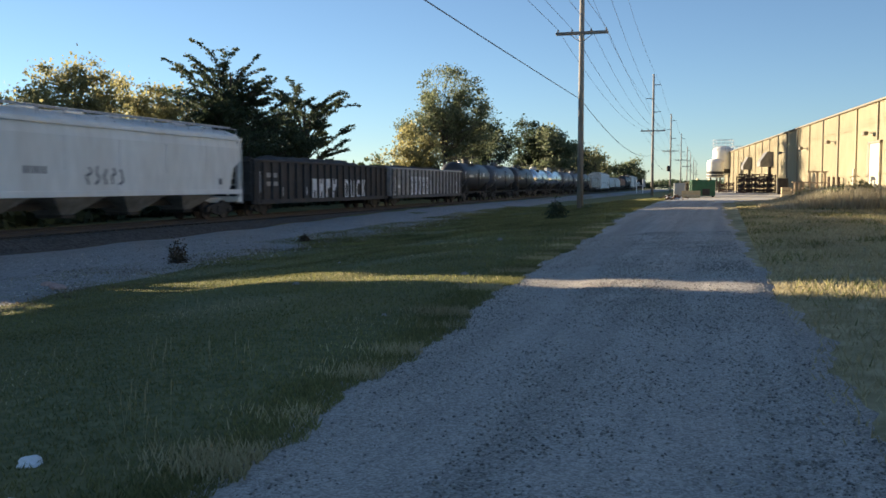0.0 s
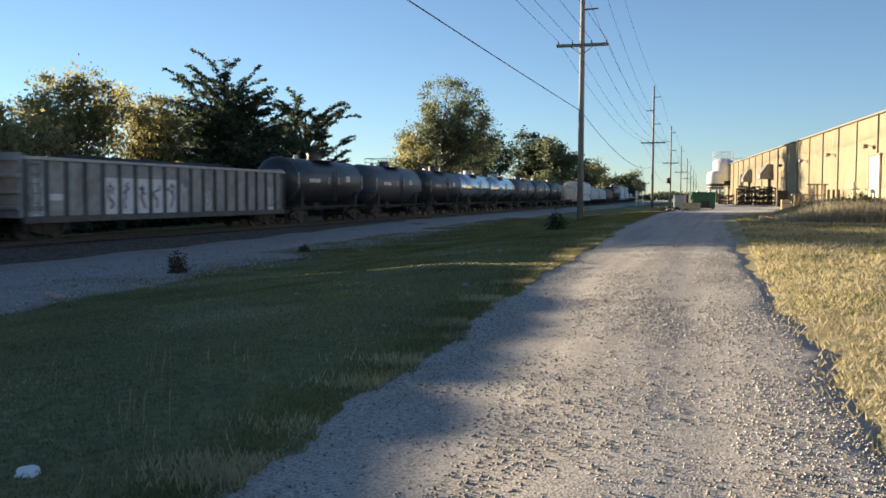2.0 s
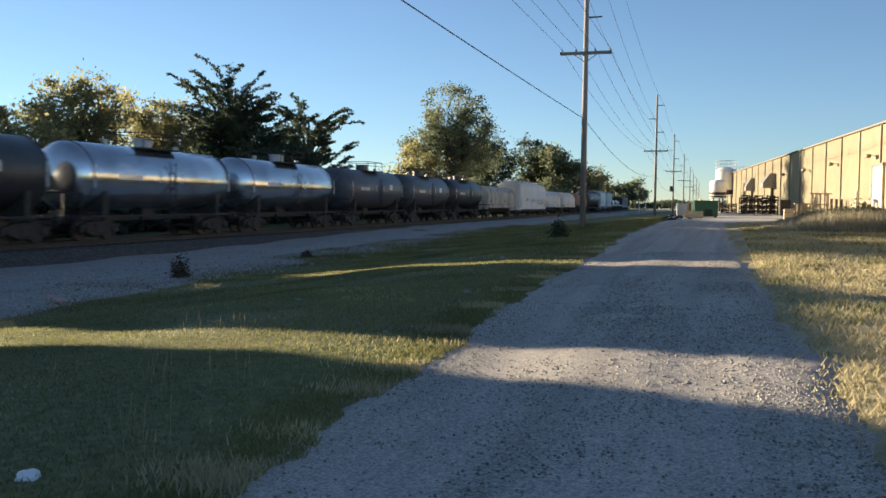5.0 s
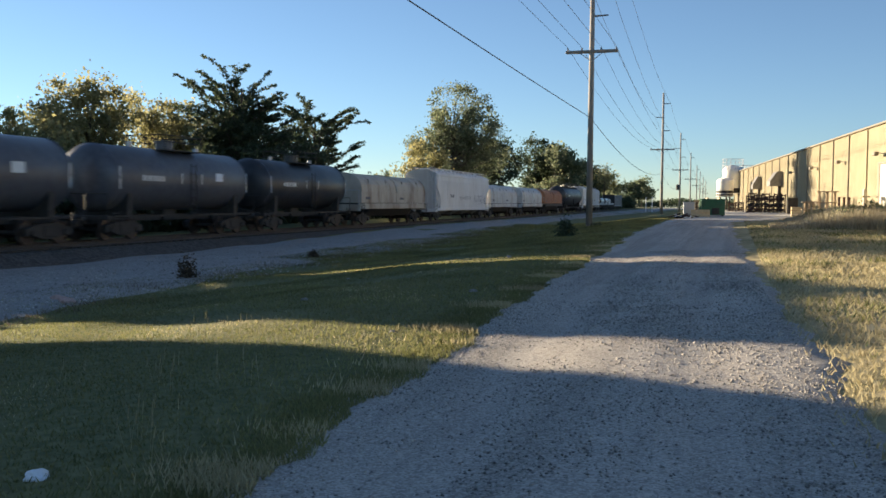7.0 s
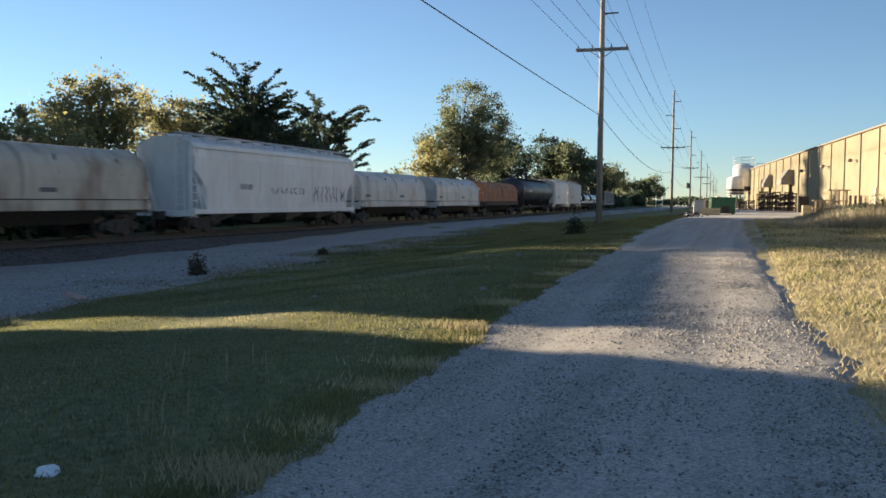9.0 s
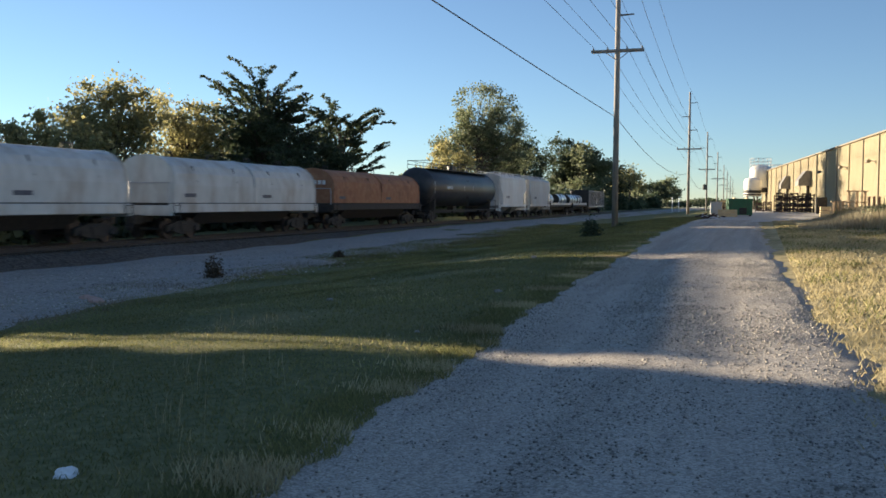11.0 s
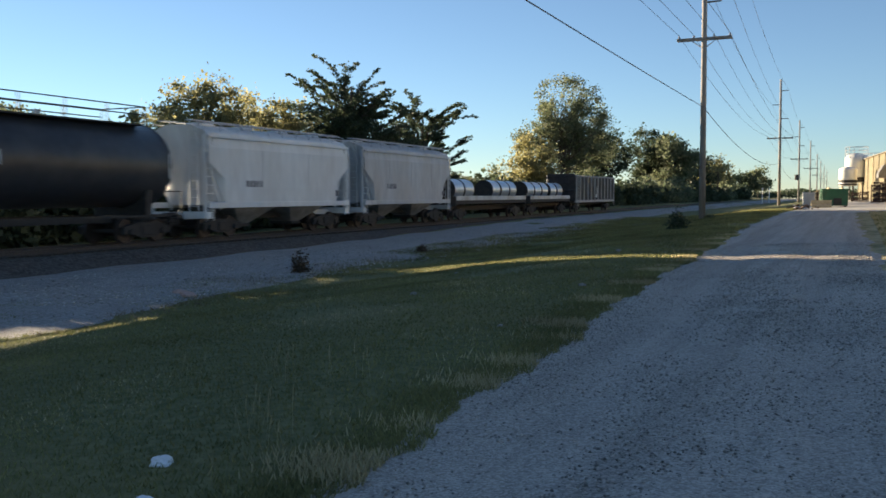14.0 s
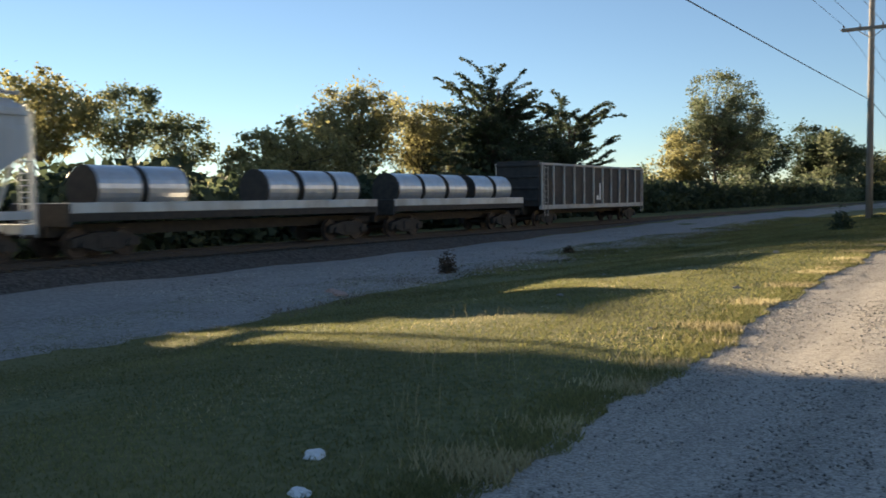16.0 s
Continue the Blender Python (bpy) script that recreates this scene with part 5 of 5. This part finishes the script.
silo(-1.5, 152, gz(-1.5, 152), 1.3, 3.0, 2.2, False)
silo(-.4, 167, gz(-.4, 167), 1.75, 5.0, 2.8, True)
silo(2.6, 176, gz(2.6, 176), 1.6, 4.2, 2.8, True)


def rack(x, y, w, h, rot=0):
    """Steel stillage of posts and beams with dark loads."""
    ob = tagged(empty("storage_rack"), "rusty steel storage rack stacked with dark frames", "rack", "storage racks in the yard")
    for sx in (0, 1):
        for sy in (0, 1):
            bm = B()
            box(bm, sx * w - .05, sy * 1.1 - .05, 0, sx * w + .05, sy * 1.1 + .05, h, .01)
            part("post", bm, M_PALLET, ob)
    for k, z in enumerate((.12, h * .33, h * .66, h - .12)):
        bm = B()
        box(bm, 0, -.04, z - .06, w, .04, z + .06)
        part("beam", bm, M_PALLET, ob)
        bm = B()
        box(bm, 0, 1.06, z - .06, w, 1.14, z + .06)
        part("beam", bm, M_PALLET, ob)
        if k < 3:
            bm = B()
            box(bm, .12, .05, z + .1, w - .12, 1.0, z + h * .18, .03)
            part("load", bm, M_STEELDARK if k % 2 else M_PALLET, ob)
    ob.matrix_basis = pose(x, y, gz(x, y) + .03, 0, 0, rot)


for k in range(5):
    rack(1.3 + k * .86, 111 + .4 * (k % 2), .8, 2.0 + .12 * (k % 3))
for k in range(4):
    rack(1.6 + k * .95, 113.4 + .5 * (k % 2), .85, 2.3 - .15 * (k % 3))
rack(.2, 120, .9, 1.3)
rack(-.8, 124, .9, 1.2)


def stand(x, y, w, h, tiers, label, m=M_PALLET):
    ob = tagged(empty("timber_stand"), label, "stand", "timber stands by the wall")
    for sx in (0, .5, 1):
        bm = B()
        box(bm, sx * w - .06, -.06, 0, sx * w + .06, .06, h, .01)
        part("post", bm, m, ob)
        bm = B()
        box(bm, sx * w - .06, .74, 0, sx * w + .06, .86, h, .01)
        part("post", bm, m, ob)
    for z in tiers:
        bm = B()
        box(bm, -.25, -.15, z, w + .25, .95, z + .07, .01)
        part("shelf", bm, m, ob)
    ob.location = (x, y, gz(x, y))


M_PINE = mat("weathered_pine", (0.26, 0.19, 0.12), (0.36, 0.28, 0.19), 5, 0.85, stretch=(3, 3, .6))
stand(5.05, 73, .6, 1.25, (.6, 1.2), "pale timber stand with two shelves", M_PINE)
stand(6.25, 75.5, 1.1, 2.0, (1.15, 1.98), "tall timber stand with a broad top board", M_PINE)
stand(8.5, 84, .8, 1.7, (.5,), "open timber frame of upright posts")
bm = B()
for k in range(3):
    box(bm, 0, 0, .3 * k, .75, .9, .3 * k + .27, .02)
o = tagged(link("crate_stack", bm, M_CONC), "stack of three pale crates by the yard", "crates")
o.location = (4.25, 76, gz(4.5, 76))
bm = B()
box(bm, 0, 0, 0, 1.1, .8, 1.75, .04)
box(bm, .1, -.03, .2, 1.0, 0, 1.6, .01)
o = tagged(link("dark_cabinet", bm, M_STEELDARK), "dark steel equipment cabinet against the wall", "cabinet")
o.location = (5.3, 103, gz(5.5, 103))

# things far down the line
for px in (-19.1, -17.7):
    bm = B()
    tube(bm, (0, 0, -.2), (0, 0, 3.2), .09, n=8)
    box(bm, -.14, -.14, 3.0, .14, .14, 3.3, .02)
    o = tagged(link("marker_post", bm, M_SILO), "slim white marker post far down the railway", "post", "white marker posts")
    o.location = (px, 210, gz(px, 210))
bm = B()
box(bm, -.55, -.5, 0, .55, .5, 1.2, .04)
box(bm, -.6, -.55, 1.2, .6, .55, 1.28, .02)
o = tagged(link("equipment_box", bm, M_GREYCAR), "pale grey equipment box near the pole line", "equipment box")
o.location = (-4.4, 96, gz(-4.4, 96))
stand(-3.7, 97, .9, 1.3, (.3, .7, 1.1), "dark steel rack of stacked bars beside a dumpster")

# far sheds beyond the yard
for x, y, w2, h2 in ((-7.5, 175, 2.6, 1.6), (-5.5, 150, 3.4, 1.5)):
    bm = B()
    prism(bm, [(0, 0), (0, h2), (w2 / 2, h2 + .5), (w2, h2), (w2, 0)], "y", 0, 5)
    o = tagged(link("shed", bm, M_CONC), "small pale shed far along the lane", "shed")
    o.location = (x, y, gz(x, y) - .05)


# ---- near ground: blades, stones, litter ----
def blades(name, x, y, h, lean, wid, material, rng, label):
    n = len(x)
    a = rng.uniform(0, 2 * math.pi, n)
    z = ground_z(x, y)
    b = rng.uniform(0, 2 * math.pi, n)
    wx, wy = np.cos(a) * wid, np.sin(a) * wid
    lx, ly = np.cos(b) * lean * h, np.sin(b) * lean * h
    P = np.stack([np.stack([x - wx, y - wy, z - .01], 1), np.stack([x + wx, y + wy, z - .01], 1), np.stack([x + lx, y + ly, z + h], 1)], 1).reshape(-1, 3)
    F = np.arange(3 * n).reshape(-1, 3)
    return tagged(np_mesh(name, P, F, material), label, "grass", kind="stuff")


def clumped(n, x0, x1, y0, y1, rng, scale=.5, cut=-.1, power=1.0):
    """Random spots, thinned by a noise so that they stand in patches; nearer ones denser."""
    x = rng.uniform(x0, x1, n)
    y = y0 + (y1 - y0) * rng.uniform(0, 1, n) ** power
    f = np.sin(x * scale * 2.1 + 1.3 * np.sin(y * scale)) + np.sin(y * scale * 1.7 + 1.1 * np.sin(x * scale * 1.3)) + rng.normal(size=n) * .5
    k = f > cut
    return x[k], y[k]


rng = np.random.default_rng(31)
rl = lambda y: road_c(y)[0] - road_c(y)[1] - ragged(y, 1.0)
rr = lambda y: road_c(y)[0] + road_c(y)[1] + ragged(y, 4.0)
x, y = clumped(260000, -17, -2.5, 2.0, 34, rng, .5, -1.2, 1.7)
k = (x < rl(y) + rng.normal(size=len(x)) * .10) & (rng.uniform(0, 1, len(x)) < np.clip((y - 2) / 1.3, .12, 1))
x, y = x[k], y[k]
blades("grass", x, y, rng.uniform(.012, .042, len(x)), .8, .005 + y * .0005, M_BLADEGREEN, rng, "short green grass mown beside the lane")
x, y = clumped(150000, -18, -3, 32, 78, rng, .35, -1.1, 1.3)
k = x < rl(y) + rng.normal(size=len(x)) * .12
x, y = x[k], y[k]
blades("far_grass", x, y, rng.uniform(.02, .07, len(x)), .8, .02 + (y - 30) * .0006, M_BLADEGREEN, rng, "short green grass further along the lane")
x, y = clumped(34000, -15, -2.5, 2.0, 30, rng, .8, 1.0, 1.7)
k = x < rl(y) + rng.normal(size=len(x)) * .08
x, y = x[k], y[k]
blades("dry_grass", x, y, rng.uniform(.015, .045, len(x)), .8, .004 + y * .0005, M_BLADEDRY, rng, "straw-coloured dead blades among green grass")
x, y = clumped(60000, -12, -1.5, -8, 2.2, rng, .5, -1.2)
k = x < rl(y) + rng.normal(size=len(x)) * .10
x, y = x[k], y[k]
blades("verge_grass", x, y, rng.uniform(.012, .042, len(x)), .8, .006, M_BLADEGREEN, rng, "short green grass beside the lane")
x, y = clumped(50000, .6, 10, -8, 3.2, rng, .6, -1.3)
k = x > rr(y) + rng.normal(size=len(x)) * .12
x, y = x[k], y[k]
blades("verge_straw", x, y, rng.uniform(.03, .09, len(x)), .8, .007, M_BLADEDRY, rng, "dry yellow grass beside the lane")
# fringe on the lane's edge
y = 2 + 30 * rng.uniform(0, 1, 44000) ** 1.6
x = rl(y) - np.abs(rng.normal(size=len(y))) * .3 + .2
k = np.sin(y * 2.3) + np.sin(y * 5.1 + 1) + rng.normal(size=len(y)) * .5 > -1.0
blades("edge_grass", x[k], y[k], rng.uniform(.02, .065, k.sum()), .8, .005 + y[k] * .0004, M_BLADEGREEN, rng, "taller green tufts along the lane's edge")
k = ~k
blades("edge_dry_grass", x[k], y[k], rng.uniform(.03, .10, k.sum()), .5, .006 + y[k] * .0004, M_BLADEDRY, rng, "tan dry tufts along the lane's edge")
# dry grass beyond the lane
x, y = clumped(150000, .6, 14, 3.0, 60, rng, .6, -1.3, 1.5)
k = x > rr(y) + rng.normal(size=len(x)) * .15 - .06
x, y = x[k], y[k]
blades("straw_grass", x, y, rng.uniform(.03, .09, len(x)), .8, .006 + y * .0006, M_BLADEDRY, rng, "dry yellow grass beyond the lane")
x, y = clumped(50000, .6, 14, 3.0, 50, rng, .9, .5, 1.5)
k = x > rr(y) + .25
blades("weedy_grass", x[k], y[k], rng.uniform(.04, .13, k.sum()), .7, .007 + y[k] * .0006, M_BLADEGREEN, rng, "green weeds among dry grass")
# tall weeds in front of the yard
x, y = clumped(46000, 1.6, 16, 42, 57, rng, .7, -1.4)
e = ss(1.6, 4.5, x) * (1 - .6 * ss(52, 56, y))
blades("tall_weeds", x, y, rng.uniform(.25, .75, len(x)) * (.35 + .65 * e), .35, .022, M_WEED, rng, "waist-high dry weeds before the yard")
for i, (bx, by, bh) in enumerate(((5.0, 46, 1.0), (6.3, 48, 1.1), (8.2, 45, .9), (4.0, 50, .9))):
    bush(bx, by, bh, 1.6, M_LEAFYELLOW if i % 2 else M_LEAFGREEN, 300 + i, "low straggly weed bush before the yard", 700, .1, "weed bushes")
# shrubs on the gravel and by the pole
bush(-15.7, 23.7, .8, .34, M_LEAFBROWN, 320, "small brown weed bush on the gravel strip", 700, .06, "weed bushes")
bush(-16.2, 33.5, .35, .45, M_LEAFBROWN, 321, "small brown weed bush on the gravel strip", 500, .07, "weed bushes")
bush(-6.8, 38.5, .95, .5, M_LEAFDARK, 322, "dark green shrub in the mown grass", 900, .09, "weed bushes")
bush(-8.0, 55.2, .3, .9, M_LEAFGREEN, 323, "low weeds round a pole's foot", 600, .09, "weed bushes")
# seed stalks standing above the grass
st = [(-4.6, 6.6), (-4.4, 6.5), (-4.9, 6.9), (-5.6, 6.6), (-3.9, 6.9), (-3.5, 5.0), (-3.6, 4.8), (-3.75, 5.1), (-6.1, 9.6), (-5.9, 9.8), (-6.3, 9.7), (-5.6, 9.9), (-3.3, 4.6), (-4.2, 6.9)]
sp = tagged(empty("seed_stalks"), "pale seed stalks standing above short grass", "weeds")
for i, (a, b) in enumerate(st):
    for q in range(3):
        bm = B()
        ax, ay = a + prng.uniform(-.1, .1), b + prng.uniform(-.1, .1)
        z, h = gz(ax, ay), prng.uniform(.16, .34)
        tx, ty = ax + prng.uniform(-.06, .06), ay + prng.uniform(-.06, .06)
        tube(bm, (ax, ay, z - .01), (tx, ty, z + h), .0014, .001, 4)
        tube(bm, (tx, ty, z + h * .72), (tx + .01, ty, z + h * 1.08), .0042, .0015, 5)
        part("stalk", bm, M_BLADEDRY, sp)


# dead weeds where the gravel strip meets the grass
x, y = clumped(30000, -19, -12.2, 11, 60, rng, .9, .15, 1.4)
e = -15.2 - 2.6 * ss(40, 110, y) + 2.4 * ss(26, 12, y)
k = np.abs(x - e + .3) < np.abs(rng.normal(size=len(x))) * .9
blades("dead_weeds", x[k], y[k], rng.uniform(.02, .10, k.sum()), .9, .010 + y[k] * .0003, M_DEAD, rng, "brown dead weeds along the gravel strip's edge")


def stones(n, x0, x1, y0, y1, smin, smax, rng, cond, name, label, lift=.012):
    """Crushed stones: low bipyramids with jittered corners."""
    x = rng.uniform(x0, x1, n)
    y = y0 + (y1 - y0) * rng.uniform(0, 1, n) ** 1.6
    k = cond(x, y) & (rng.uniform(0, 1, n) < np.clip((y - y0) / 1.0, .1, 1))
    x, y = x[k], y[k]
    n = len(x)
    s = smin + (smax - smin) * rng.uniform(0, 1, n) ** 2.5
    z = ground_z(x, y) + (lift if lift else crown(x, y))
    base = np.array([[1, 0, 0], [.35, .8, .1], [-.7, .65, 0], [-.9, -.3, .1], [0, -.9, 0], [.1, 0, .75], [.0, .1, -.5]])
    Q = base[None] * rng.uniform(.65, 1.35, (n, 7, 3)) * s[:, None, None] * .5
    a = rng.uniform(0, 2 * math.pi, n)
    c, d = np.cos(a)[:, None], np.sin(a)[:, None]
    P = np.stack([x[:, None] + Q[..., 0] * c - Q[..., 1] * d, y[:, None] + Q[..., 0] * d + Q[..., 1] * c, z[:, None] + Q[..., 2] + s[:, None] * .12], 2).reshape(-1, 3)
    tri = [(i, (i + 1) % 5, 5) for i in range(5)] + [((i + 1) % 5, i, 6) for i in range(5)]
    F = (np.arange(n)[:, None, None] * 7 + np.array(tri)[None]).reshape(-1, 3)
    return tagged(np_mesh(name, P, F, M_STONE), label, "gravel", kind="stuff")


def on_road(x, y):
    c = road_c(y)[0]
    u = x - c
    loose = .85 - .6 * np.exp(-((u + .9) / .4) ** 2) - .4 * np.exp(-((u - .8) / .3) ** 2)
    loose = loose * (.62 + .45 * np.sin(y * .9 + u * 1.7) * np.sin(y * .37 + 1.0 - u))
    return (np.abs(u) < road_c(y)[1] - .1) & (rng.uniform(0, 1, len(x)) < loose)


stones(210000, -4.5, 1.6, 2.6, 26, .007, .029, rng, on_road, "loose_gravel", "loose crushed stone scattered on the lane", 0)
stones(30000, -3.6, 1.5, 6.5, 22, .018, .042, rng, lambda x, y: on_road(x, y) & (np.sin(y * .55 + .8) + .7 * np.sin(x * 1.4 + 2.2) + .35 * rng.normal(size=len(x)) > .1), "coarse_gravel", "patches of coarse crushed stone on the lane", 0)
stones(9000, -21, -14, 14, 50, .03, .09, rng, lambda x, y: np.abs(np.sin(x * 3) + np.sin(y * 2)) > .2, "crushed_stone", "pale crushed stone beside the railway", .01)


def rock(x, y, s, seed, m, name, label, cat, z=0.0, flat=.6):
    bm = B()
    bmesh.ops.create_icosphere(bm, subdivisions=3, radius=1)
    for v in bm.verts:
        n = v.co.normalized()
        q = 1 + .35 * noise.noise(n * 1.3 + Vector((seed, 0, 0))) + .22 * noise.noise(n * 3.1 + Vector((0, seed, 0))) + .1 * noise.noise(n * 7 + Vector((0, 0, seed)))
        v.co = Vector((n.x * q * s[0], n.y * q * s[1], max(-.25, n.z * q) * s[2]))
    o = tagged(link(name, bm, m, smooth=False), label, cat)
    o.location = (x, y, gz(x, y) + s[2] * .15 + z)
    return o


rock(-3.80, 4.22, (.07, .06, .05), 3, M_BAG, "plastic_bag", "crumpled white plastic bag lying in grass", "litter")
rock(-3.36, 3.60, (.065, .05, .035), 5, M_BAG, "plastic_bag", "small scrap of white plastic in grass", "litter")
for i, (a, b, r) in enumerate(((-4.25, 15.0, .10), (-7.1, 14.3, .09), (-5.95, 24.6, .13), (.8, 8.3, .06), (-9.0, 20.5, .08), (-3.9, 10.2, .05))):
    rock(a, b, (r * .65, r * .5, r * .45), 10 + i, M_STRIP, "stone", "pale stone lying in the mown grass", "stone")
for i, (a, b) in enumerate(((-14.6, 17.2), (-14.3, 16.9), (-15.0, 17.4))):
    rock(a, b, (.2, .13, .09), 30 + i, M_RAG, "rag", "faded pinkish rag dropped on the gravel strip", "litter")


# ---- what moves: every car rolls along the track at one speed ----
def motions():
    f, h = 1 / 30, radians(HEADING)
    for car, u0 in TRAIN:
        rows = []
        for t in (0, f, 2 * f, 4, 8, 12, 16 - 2 * f, 16 - f, 16):
            u = u0 - SPEED * t
            y = u * math.cos(h) + TX * math.sin(h)
            rows.append((t, pose(rail_x(y), y, rail_z(y), 0.321, 0, HEADING)))
        walk(car, rows)


motions()
